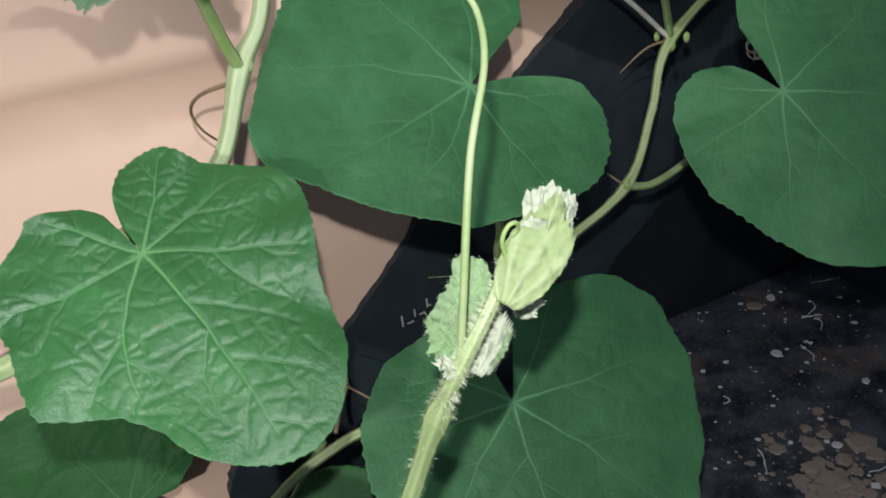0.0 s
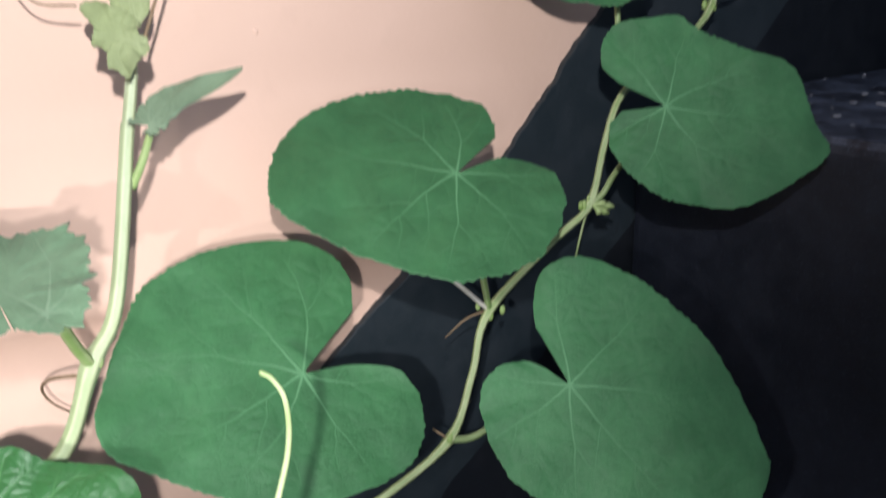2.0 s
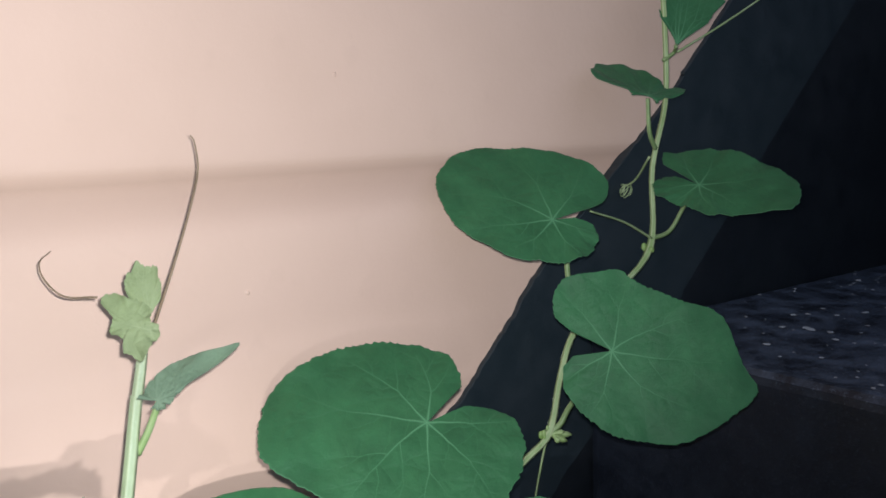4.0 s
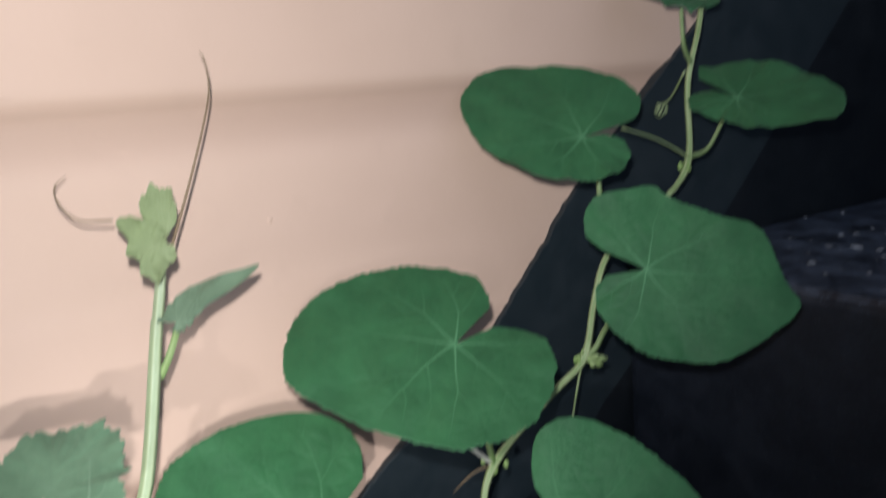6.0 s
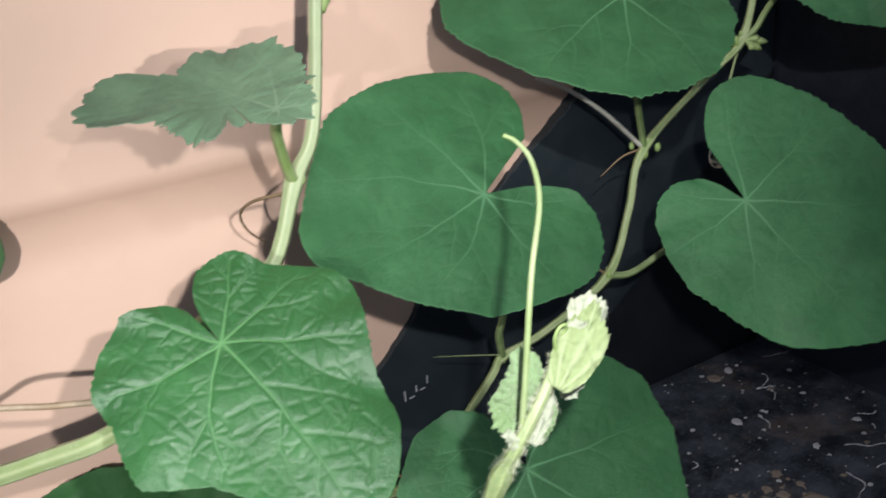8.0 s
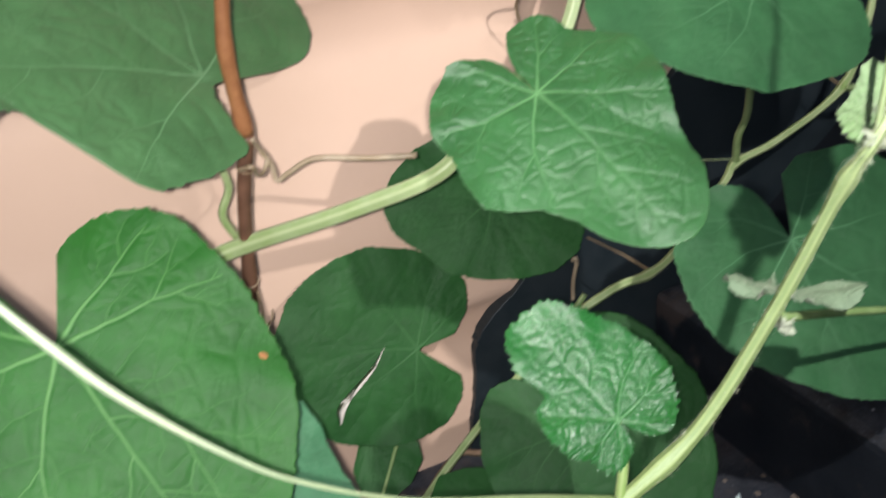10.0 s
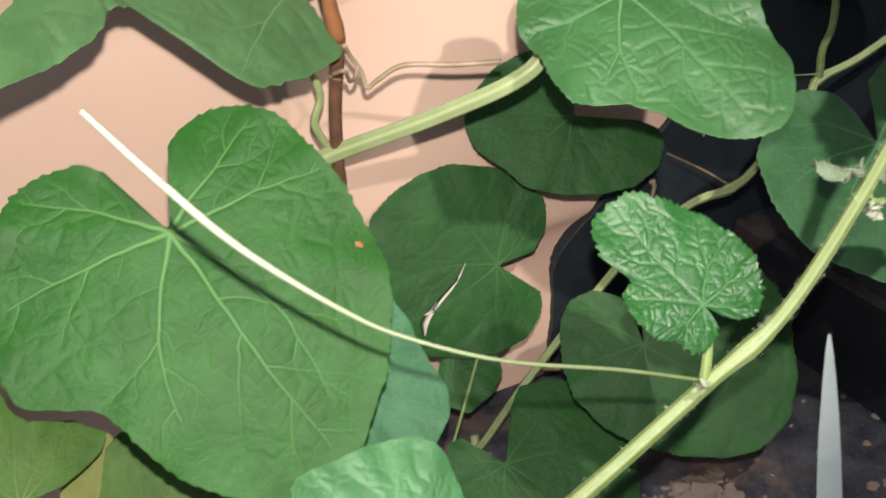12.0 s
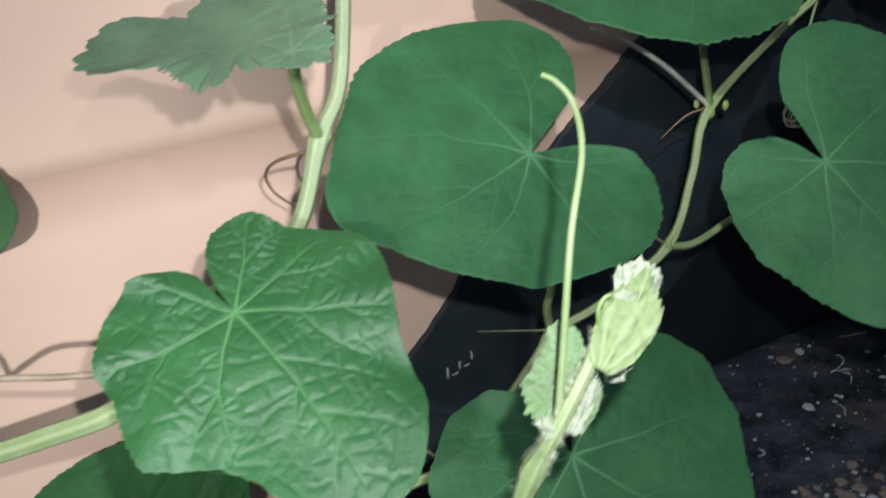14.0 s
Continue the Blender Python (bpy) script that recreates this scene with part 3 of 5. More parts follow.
def stair():
    """Black painted steps that climb along the wall."""
    x, z = -0.02, 0.078
    for k in range(6):
        ob = box("step_%d" % (k + 1), x, x + 0.6 if k < 5 else 2.0, WY - 1.1, WY - 0.0016, FLOOR - 0.02, z, BLACK_STEP if k == 0 else BLACK_DUSTY, 0.006)
        tagged(ob, "black painted dusty concrete step beside the peach wall", "step", "steps of the stair", "structure")
        x, z = (0.172 if k == 0 else x + 0.34), z + 0.1965


stair()
ground = box("floor", -8, 8, -8, WY, FLOOR - 0.15, FLOOR, FLOOR_M)
tagged(ground, "dark worn floor with reddish patches and dry mud", "floor", kind="structure")


def scatter(name, count, area, size, material, seed, label, flat=0.35, long=1.0):
    """Loose bits lying on a level surface, joined."""
    rng = np.random.default_rng(seed)
    verts, faces = [], []
    for _ in range(count):
        x0, x1, y0, y1, z = area[rng.integers(len(area))]
        c = np.array([rng.uniform(x0, x1), rng.uniform(y0, y1), z])
        s = size * rng.lognormal(0, 0.75)
        a = rng.uniform(0, 6.28)
        sides = int(rng.integers(5, 8))
        k0 = len(verts)
        for ring, (rr, zz) in enumerate(((1.0, 0.0), (0.75, flat))):
            for k in range(sides):
                b = 2 * np.pi * k / sides
                q = s * rr * rng.uniform(0.7, 1.2)
                u, v = q * np.cos(b) * long, q * np.sin(b)
                verts.append(c + (u * np.cos(a) - v * np.sin(a), u * np.sin(a) + v * np.cos(a), zz * s * rng.uniform(0.5, 1.1)))
        for k in range(sides):
            q = (k + 1) % sides
            faces.append((k0 + k, k0 + q, k0 + sides + q, k0 + sides + k))
        faces.append(tuple(k0 + sides + k for k in range(sides)))
    ob = mesh_object(name, verts, faces, material, smooth=False)
    return tagged(ob, label, "debris", kind="stuff")


T1, T2 = (-0.01, 0.17, -0.5, WY - 0.006, 0.0785), (0.18, 0.5, -0.5, WY - 0.006, 0.275)
scatter("dust_flecks", 1500, [T1, T1, T1, T2, T2], 0.00045, FLECK, 3, "pale flecks of dust on the black steps", 0.2)
scatter("dust_lumps", 150, [T1, T2, T2, T2, T2], 0.0007, FLECK, 14, "whitish lumps of dust on the black steps", 0.25, 1.3)
scatter("mud_crumbs", 70, [T1], 0.0016, CLOD, 5, "dry brown mud crumbs on the black step", 0.25)


def threads(name, count, area, length, r, material, seed, label):
    """Thin dry threads that lie in loose curves on a level surface, joined."""
    rng = np.random.default_rng(seed)
    verts, faces = [], []
    for _ in range(count):
        x0, x1, y0, y1, z = area
        q, a, bend = np.array([rng.uniform(x0, x1), rng.uniform(y0, y1), z]), rng.uniform(-0.6, 0.6), rng.normal() * 0.12
        steps = int(rng.integers(6, 14))
        long = length * rng.lognormal(0, 0.4)
        for k in range(steps + 1):
            w = r * (0.5 + 0.9 * rng.random())
            side = np.array([-math.sin(a), math.cos(a), 0]) * w
            verts += [q - side, q + np.array([0, 0, w]), q + side]
            if k:
                n = len(verts) - 6
                faces += [(n, n + 1, n + 4, n + 3), (n + 1, n + 2, n + 5, n + 4)]
            a += bend + 0.35 * rng.normal()
            q = q + long / steps * np.array([math.cos(a), math.sin(a), 0])
    return tagged(mesh_object(name, verts, faces, material, smooth=False), label, "debris", kind="stuff")


threads("root_threads", 26, (0.03, 0.16, -0.2, WY - 0.012, 0.0785), 0.012, 0.00028, FLECK, 6, "pale dry root threads on the black step")
scatter("mud_crumbs", 420, [(0.045, 0.092, -0.168, -0.116, 0.0783), (0.052, 0.07, -0.155, -0.135, 0.0783)], 0.0007, CLOD, 15, "crumbled patch of dry brown mud on the black step", 0.15)
scatter("floor_crumbs", 130, [(-0.3, -0.02, -0.3, WY - 0.006, FLOOR)], 0.0011, CLOD, 8, "brown crumbs of soil on the floor", 0.4)
scatter("mud_patch", 420, [(-0.122, -0.09, -0.145, -0.115, FLOOR), (-0.112, -0.097, -0.136, -0.121, FLOOR)], 0.0009, CLOD, 12, "crumbled patch of dry brown mud on the dark floor", 0.3)
scatter("floor_straws", 40, [(-0.3, -0.02, -0.25, WY - 0.006, FLOOR)], 0.0005, PAPERY, 9, "bits of dry straw on the floor", 0.4, 6.0)

# ---- the vines ----
def part_of(ob, parent):
    ob.parent = parent
    ob.matrix_parent_inverse = parent.matrix_basis.inverted()
    return ob


def stem_of(vine, points, r0, r1, material, seed, hair=0, hair_len=0.0013, swell=(), ribs=5, per=8):
    ob, c, rad = tube("stem", points, r0, r1, material, per=per, sides=20, ribs=ribs, rib=0.11, wobble=0.02, seed=seed, swell=swell)
    part_of(ob, vine)
    if hair:
        hairs("stem_hairs", c, rad, hair, hair_len, vine, seed + 50)
    return ob


def tendril(vine, points, r0, r1, material, label="", seed=0, per=10, swell=()):
    ob, c, rad = tube("tendril", points, r0, r1, material, per=per, sides=8, seed=seed, swell=swell)
    if label:
        tagged(ob, label)
    return part_of(ob, vine)


def coil(vine, centre, axis, turns, radius, pitch, r, material, seed=0):
    """A spring-like tendril."""
    a = Vector(axis).normalized()
    e = a.orthogonal().normalized()
    g = a.cross(e)
    pts = []
    for k in range(int(turns * 10) + 1):
        t = k / 10
        rr = radius * (1 - 0.25 * math.sin(t * 1.7 + seed))
        pts.append(Vector(centre) + a * pitch * t + e * rr * math.cos(6.283 * t) + g * rr * math.sin(6.283 * t))
    return tendril(vine, pts, r, r * 0.6, material, "thin coiled dry tendril", seed, 2)


def node_bud(vine, at, size, material, seed):
    """The swollen joint with its tiny bud scales."""
    rng = np.random.default_rng(seed)
    bm = bmesh.new()
    for k in range(5):
        d = Vector(rng.normal(size=3)) * size * 0.7
        s = size * rng.uniform(0.35, 0.7)
        bmesh.ops.create_icosphere(bm, subdivisions=2, radius=s, matrix=Matrix.Translation(Vector(at) + d) @ Matrix.Diagonal((1, 0.8, 1.5, 1)))
    me = bpy.data.meshes.new("joint_bud")
    bm.to_mesh(me)
    bm.free()
    me.materials.append(material)
    me.polygons.foreach_set("use_smooth", np.ones(len(me.polygons), dtype=bool))
    ob = new("joint_bud", me)
    return part_of(ob, vine)


def flower_buds(vine, at, tips, seed):
    """A bunch of small plump buds at a joint."""
    for k, tip in enumerate(tips):
        mid = Vector(at).lerp(Vector(tip), 0.5) + Vector((0, -0.0004, 0.0003 * (-1) ** k))
        ob = tube("flower_bud", [at, mid, tip], 0.0009, 0.0004, STEM_PALE, per=6, sides=12, ribs=5, rib=0.1, seed=seed + k, swell=((0.68, 0.0007, 0.22),))[0]
        part_of(ob, vine)


# the vine that climbs the stair band, with round dark leaves
stair_vine = thing("vine", (-0.1650, -0.0550, 0.0300), "climbing cucumber-like vine with round dark green leaves", "vine", "vines on the wall")
stem_of(stair_vine, [(-0.1650, -0.0550, 0.0300), (-0.1645, -0.0600, 0.0278), (-0.1438, -0.0700, 0.0612), (-0.1059, -0.0850, 0.1121), (-0.0826, -0.0900, 0.1274), (-0.0650, -0.0880, 0.1270), (-0.0501, -0.0850, 0.1311), (-0.0228, -0.0780, 0.1483), (-0.0150, -0.0750, 0.1530), (0.0027, -0.0780, 0.1589), (0.0300, -0.0810, 0.1740), (0.0439, -0.0770, 0.1952), (0.0550, -0.0730, 0.2160), (0.0883, -0.0730, 0.2379), (0.1030, -0.0750, 0.2490), (0.1090, -0.0760, 0.2721), (0.1195, -0.0740, 0.2897), (0.1451, -0.0700, 0.3005), (0.1786, -0.0660, 0.3198), (0.1849, -0.0620, 0.3568), (0.1963, -0.0600, 0.3861), (0.1967, -0.0600, 0.4127), (0.1931, -0.0600, 0.4515), (0.1893, -0.0600, 0.4863)], 0.0016, 0.0012, STEM_MID, 1, hair=1500, hair_len=0.0008, per=6, swell=[(k / 23, 0.0005, 0.008) for k in (5, 8, 10, 12, 14, 18)])
b = leaf(stair_vine, (-0.0334, -0.0989, 0.2266), (-0.972, -0.102, -0.210), (-0.084, -0.688, 0.721), 160, [26.5, 30.8, 36.0, 38.6, 41.9, 42.8, 44.2, 45.2, 45.7, 46.6, 46.9, 47.0, 47.6, 48.1, 48.5, 49.3, 50.4, 51.3, 52.7, 53.0, 52.4, 52.2, 52.4, 53.0, 53.9, 55.1, 56.8, 57.8, 57.4, 55.1, 51.3, 48.3, 45.9, 44.1, 42.8, 41.4, 40.4, 39.7, 39.3, 39.3, 39.7, 39.0, 38.6, 38.4, 38.2, 38.3, 38.7, 39.4, 39.6, 40.3, 41.3, 40.7, 40.2, 39.3, 37.7, 36.6, 35.5, 32.5, 30.2, 23.5, 12.3], LEAF_OLD, "broad dark green leaf with pale veins", 1)
petiole(b, [(-0.0150, -0.0750, 0.1530), (-0.0193, -0.0800, 0.1660), (-0.0210, -0.0860, 0.1782), (-0.0263, -0.0920, 0.2045), (-0.0340, -0.0990, 0.2270)], 0.0014, 0.0012, seed=1)
b = leaf(stair_vine, (0.0358, -0.1379, 0.2172), (0.264, -0.744, -0.614), (-0.446, -0.658, 0.606), 167, [8.3, 15.0, 17.1, 20.0, 22.8, 24.2, 26.1, 27.1, 27.5, 28.3, 28.4, 28.8, 29.5, 30.3, 30.8, 31.6, 32.8, 33.5, 34.0, 34.8, 36.1, 37.7, 39.4, 41.6, 44.4, 46.7, 48.5, 50.2, 52.1, 54.6, 57.0, 60.1, 61.7, 63.6, 63.4, 62.5, 58.4, 55.0, 52.3, 50.3, 48.0, 46.3, 45.1, 44.0, 42.7, 41.8, 41.3, 41.1, 40.9, 40.8, 40.9, 41.3, 41.8, 41.5, 41.5, 40.5, 38.9, 37.2, 32.6, 26.8, 20.1], LEAF_OLD, "broad heart-shaped dark green leaf", 2)
petiole(b, [(0.0300, -0.0810, 0.1740), (0.0401, -0.0830, 0.1729), (0.0530, -0.0880, 0.1804), (0.0545, -0.1100, 0.1974), (0.0366, -0.1360, 0.2167)], 0.0014, 0.0012, seed=2)
b = leaf(stair_vine, (0.0265, -0.0938, 0.2764), (-0.956, -0.040, -0.291), (-0.215, -0.580, 0.785), 169, [20.9, 24.5, 26.7, 28.8, 31.6, 32.8, 33.3, 34.3, 35.4, 35.8, 36.6, 37.7, 39.3, 40.2, 41.6, 43.4, 45.6, 47.2, 49.4, 52.4, 54.2, 56.2, 57.1, 57.6, 58.4, 58.9, 58.4, 55.3, 51.5, 48.8, 46.9, 45.6, 43.7, 42.2, 41.1, 40.6, 40.4, 40.7, 40.8, 41.0, 40.0, 39.4, 39.1, 39.0, 38.7, 38.7, 39.2, 38.2, 37.5, 37.2, 37.2, 36.3, 35.7, 35.4, 34.3, 33.2, 32.5, 29.6, 26.6, 20.3, 15.1], LEAF_OLD, "broad dark green leaf with a deep notch", 3, teeth=0.02)
petiole(b, [(0.0550, -0.0730, 0.2160), (0.0515, -0.0740, 0.2303), (0.0462, -0.0780, 0.2410), (0.0238, -0.0960, 0.2770)], 0.0013, 0.0011, seed=3)
b = leaf(stair_vine, (0.1071, -0.1071, 0.2903), (0.709, -0.686, -0.166), (-0.566, -0.693, 0.447), 163, [15.2, 17.5, 20.5, 21.3, 22.4, 23.9, 24.9, 25.2, 25.8, 26.6, 27.5, 28.1, 29.1, 30.4, 32.1, 33.0, 33.8, 35.0, 36.1, 37.7, 39.7, 42.4, 44.2, 45.3, 46.8, 48.6, 50.3, 52.7, 55.6, 57.6, 52.9, 50.1, 48.9, 48.1, 47.2, 46.2, 43.8, 38.5, 35.2, 33.4, 32.1, 31.2, 30.6, 30.3, 30.2, 30.9, 32.4, 34.4, 33.7, 33.2, 33.0, 33.1, 33.5, 34.2, 34.9, 33.6, 32.7, 30.8, 28.3, 26.4, 17.2], LEAF_OLD, "dark green leaf with a blunt corner", 4, teeth=0.016)
petiole(b, [(0.1030, -0.0750, 0.2490), (0.1069, -0.0780, 0.2532), (0.1097, -0.0820, 0.2623), (0.1100, -0.1030, 0.2890)], 0.0013, 0.0011, seed=4)
b = leaf(stair_vine, (0.1087, -0.0728, 0.3395), (-0.921, 0.380, -0.081), (-0.319, -0.621, 0.716), 174, [8.0, 24.1, 30.0, 34.1, 37.3, 38.8, 39.0, 39.5, 39.6, 39.2, 39.2, 39.6, 39.9, 40.5, 41.5, 43.0, 44.4, 46.4, 49.0, 50.6, 52.8, 53.5, 53.1, 53.3, 52.2, 49.9, 47.3, 44.5, 42.5, 40.2, 37.1, 34.7, 33.0, 31.2, 30.0, 29.1, 28.5, 26.4, 24.6, 23.4, 22.4, 22.1, 22.0, 22.2, 22.5, 22.6, 22.3, 22.2, 22.4, 22.8, 22.7, 21.8, 21.2, 20.8, 20.7, 20.7, 19.2, 18.1, 17.3, 12.2, 9.4], LEAF_OLD, "round dark green leaf tilted to the light", 5, teeth=0.02)
petiole(b, [(0.1216, -0.0720, 0.2966), (0.1202, -0.0700, 0.3139), (0.1196, -0.0690, 0.3237), (0.1084, -0.0720, 0.3390)], 0.0012, 0.001, seed=5)
b = leaf(stair_vine, (0.1844, -0.0891, 0.3499), (0.053, -0.942, -0.333), (-0.487, -0.315, 0.815), 174, [12.6, 17.6, 18.3, 19.4, 20.8, 20.3, 20.0, 19.8, 19.9, 20.1, 18.8, 17.6, 16.8, 16.2, 15.7, 15.5, 15.4, 15.6, 16.0, 16.5, 17.3, 18.3, 19.7, 21.6, 22.1, 22.5, 23.2, 24.3, 25.7, 27.7, 30.7, 34.8, 43.3, 43.1, 43.4, 43.0, 42.5, 40.8, 38.0, 35.9, 34.0, 32.2, 30.8, 29.9, 29.3, 28.9, 27.9, 27.3, 26.9, 26.9, 27.1, 27.1, 26.8, 26.8, 27.0, 27.3, 27.7, 28.4, 29.5, 26.4, 22.4], LEAF_OLD, "small dark green leaf seen flat from its edge", 6, teeth=0.03)
petiole(b, [(0.1800, -0.0660, 0.3240), (0.1905, -0.0680, 0.3270), (0.1940, -0.0740, 0.3394), (0.1830, -0.0890, 0.3490)], 0.0011, 0.0009, seed=6)
b = leaf(stair_vine, (0.1746, -0.0682, 0.3906), (0.745, 0.509, 0.431), (-0.150, -0.501, 0.852), 110, [4.5, 4.6, 4.8, 5.1, 5.4, 5.7, 6.1, 6.6, 7.3, 8.1, 9.2, 10.4, 11.7, 13.6, 16.1, 19.0, 20.2, 21.6, 23.4, 22.7, 21.5, 20.5, 19.6, 18.9, 19.0, 19.1, 19.3, 19.5, 19.9, 20.5, 21.3, 22.2, 23.3, 24.6, 26.1, 26.7, 27.4, 28.2, 29.3, 30.1, 31.0, 32.0, 33.2, 34.7, 35.4, 34.0, 32.9, 32.0, 31.2, 30.6, 30.1, 29.8, 28.0, 25.7, 10.9, 9.7, 8.8, 8.0, 7.5, 7.0, 6.6], LEAF_OLD, "small leaf held level, seen edge on", 7, teeth=0.03, wave=0.001, rings=40, spokes=200)
petiole(b, [(0.1856, -0.0630, 0.3662), (0.1778, -0.0660, 0.3743), (0.1678, -0.0700, 0.3872)], 0.0011, 0.0009, seed=7)
b = leaf(stair_vine, (0.1939, -0.0687, 0.4141), (0.507, 0.199, 0.839), (-0.457, -0.762, 0.457), 37, [22.6, 23.3, 24.0, 24.8, 25.6, 37.5, 37.8, 38.1, 38.4, 38.7, 39.1, 39.5, 39.9, 40.4, 40.8, 41.3, 41.9, 42.4, 43.0, 43.6, 44.3, 45.0, 45.8, 46.6, 46.2, 45.8, 45.5, 45.2, 44.9, 44.6, 44.3, 44.1, 43.9, 43.7, 43.5, 43.4, 43.3, 43.2, 43.1, 43.0, 43.0, 43.0, 42.9, 39.4, 36.4, 33.9, 31.7, 29.8, 28.1, 26.6, 25.3, 24.1, 23.0, 22.1, 21.2, 20.5, 19.7, 19.1, 18.5, 17.9, 17.4], LEAF_OLD, "small young leaf near the vine tip", 8, teeth=0.05, tooth_n=30, rings=40, spokes=200)
petiole(b, [(0.1947, -0.0600, 0.4074), (0.2005, -0.0620, 0.4113), (0.1999, -0.0640, 0.4204)], 0.001, 0.0009, seed=8)
b = leaf(stair_vine, (-0.0506, -0.1384, 0.1575), (-0.174, -0.739, -0.651), (-0.063, -0.651, 0.756), 163, [10.6, 19.9, 21.8, 24.3, 27.8, 29.2, 30.3, 31.9, 33.9, 34.4, 35.1, 36.1, 37.6, 38.7, 38.9, 39.5, 40.5, 41.1, 41.4, 42.2, 42.5, 42.7, 43.3, 43.6, 43.7, 44.2, 45.2, 45.9, 46.9, 48.4, 50.0, 51.3, 53.2, 54.3, 55.1, 56.0, 54.2, 53.0, 52.4, 51.3, 50.3, 49.8, 49.8, 49.3, 49.1, 49.3, 49.9, 50.7, 50.4, 50.6, 51.2, 50.4, 48.7, 47.5, 44.3, 40.1, 36.8, 34.4, 32.0, 26.8, 23.2], LEAF_OLD, "large round dark green leaf behind the bud", 9)
b = leaf(stair_vine, (-0.1141, -0.1066, 0.0884), (-0.167, -0.641, -0.749), (-0.194, -0.723, 0.663), 172, [10.6, 17.6, 20.6, 23.1, 26.1, 27.2, 28.7, 30.0, 30.0, 30.3, 30.4, 29.8, 29.4, 29.4, 29.6, 30.2, 30.0, 30.1, 30.6, 31.4, 31.2, 31.3, 31.8, 32.6, 32.9, 33.2, 33.9, 35.0, 35.6, 36.6, 38.0, 39.9, 41.5, 43.7, 46.7, 49.0, 51.9, 53.3, 54.2, 55.8, 54.9, 54.5, 54.0, 53.2, 52.9, 53.2, 53.1, 53.3, 52.6, 50.7, 49.6, 49.3, 49.3, 48.9, 49.0, 47.5, 46.0, 43.9, 40.1, 32.0, 25.1], LEAF_LOW_SHADED, "round dark leaf low on the vine", 10)
b = leaf(stair_vine, (-0.1068, -0.0518, 0.1559), (-0.915, -0.114, -0.387), (-0.111, -0.850, 0.515), 137, [12.0, 13.7, 16.2, 20.0, 22.8, 23.6, 24.5, 25.8, 27.3, 29.1, 29.5, 30.2, 31.0, 32.1, 33.5, 34.4, 35.1, 36.0, 37.2, 38.7, 39.2, 40.1, 41.2, 40.6, 39.8, 39.2, 38.2, 36.2, 34.6, 33.3, 32.6, 32.3, 32.3, 32.4, 32.1, 31.3, 30.7, 30.3, 30.1, 29.9, 29.6, 29.5, 29.6, 29.9, 30.4, 31.0, 31.4, 31.9, 32.7, 33.8, 35.0, 35.2, 35.7, 36.4, 37.3, 36.8, 36.6, 36.6, 34.9, 33.5, 25.4], LEAF_LOW_SHADED, "dark leaf in the shade of a larger one", 11)
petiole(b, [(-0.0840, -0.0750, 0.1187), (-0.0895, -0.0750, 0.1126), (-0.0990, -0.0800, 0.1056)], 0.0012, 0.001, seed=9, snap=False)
b = leaf(stair_vine, (-0.1443, -0.0529, 0.1049), (-0.929, 0.130, 0.345), (-0.003, -0.939, 0.344), 155, [15.6, 17.6, 20.3, 24.3, 26.4, 28.2, 30.5, 32.1, 32.3, 32.7, 33.4, 34.1, 34.9, 36.0, 37.5, 38.2, 39.0, 40.0, 41.5, 43.5, 44.2, 45.3, 46.9, 47.9, 49.0, 50.5, 51.5, 52.5, 52.7, 53.1, 54.0, 54.4, 53.4, 52.9, 52.8, 51.9, 51.1, 50.7, 49.5, 47.1, 45.2, 43.9, 41.9, 40.2, 38.9, 38.0, 36.7, 35.5, 34.6, 33.9, 33.0, 32.4, 32.0, 31.9, 30.2, 28.9, 28.0, 27.3, 25.6, 23.2, 21.3], LEAF_LOW_SHADED, "dark round leaf against the wall", 12)
b = leaf(stair_vine, (-0.1694, -0.1013, 0.0541), (0.082, -0.793, -0.603), (0.047, -0.601, 0.798), 146, [18.4, 19.6, 21.1, 21.8, 21.6, 21.6, 21.7, 22.0, 22.4, 22.9, 22.9, 23.1, 23.5, 24.1, 24.9, 26.0, 26.5, 26.9, 27.6, 28.4, 29.6, 31.1, 31.6, 32.3, 33.4, 34.7, 36.5, 37.7, 38.2, 39.0, 40.1, 41.7, 42.9, 43.3, 44.1, 45.2, 46.7, 48.4, 48.5, 49.0, 49.8, 51.0, 50.5, 50.2, 50.3, 49.6, 48.6, 48.1, 47.8, 46.8, 45.8, 45.2, 44.9, 43.2, 40.7, 38.6, 36.5, 33.9, 31.9, 30.3, 20.6], LEAF_LOW_SHADED, "dark leaf near the floor", 13)
petiole(b, [(-0.1299, -0.0700, 0.0608), (-0.1380, -0.0600, 0.0547), (-0.1536, -0.0550, 0.0327), (-0.1674, -0.0500, 0.0115)], 0.0012, 0.001, TENDRIL_DRY, seed=10, snap=False)
b = leaf(stair_vine, (-0.1685, -0.0564, 0.0767), (0.042, -0.722, -0.691), (0.038, -0.690, 0.723), 86, [5.1, 5.3, 5.6, 5.9, 6.3, 6.7, 7.2, 7.8, 8.6, 9.5, 10.7, 12.3, 14.5, 15.5, 16.2, 17.0, 17.9, 18.9, 20.1, 21.6, 22.3, 22.6, 23.0, 23.4, 24.0, 24.6, 25.3, 25.4, 24.8, 24.3, 24.0, 23.6, 23.4, 23.2, 23.1, 23.0, 23.0, 22.7, 22.3, 22.1, 21.9, 21.7, 21.7, 21.6, 21.6, 21.7, 21.1, 20.3, 19.7, 19.1, 18.6, 18.2, 15.9, 13.7, 12.0, 10.8, 9.8, 9.0, 8.3, 7.7, 7.3], LEAF_LOW_SHADED, "small dark leaf by the foot of the wall", 14)
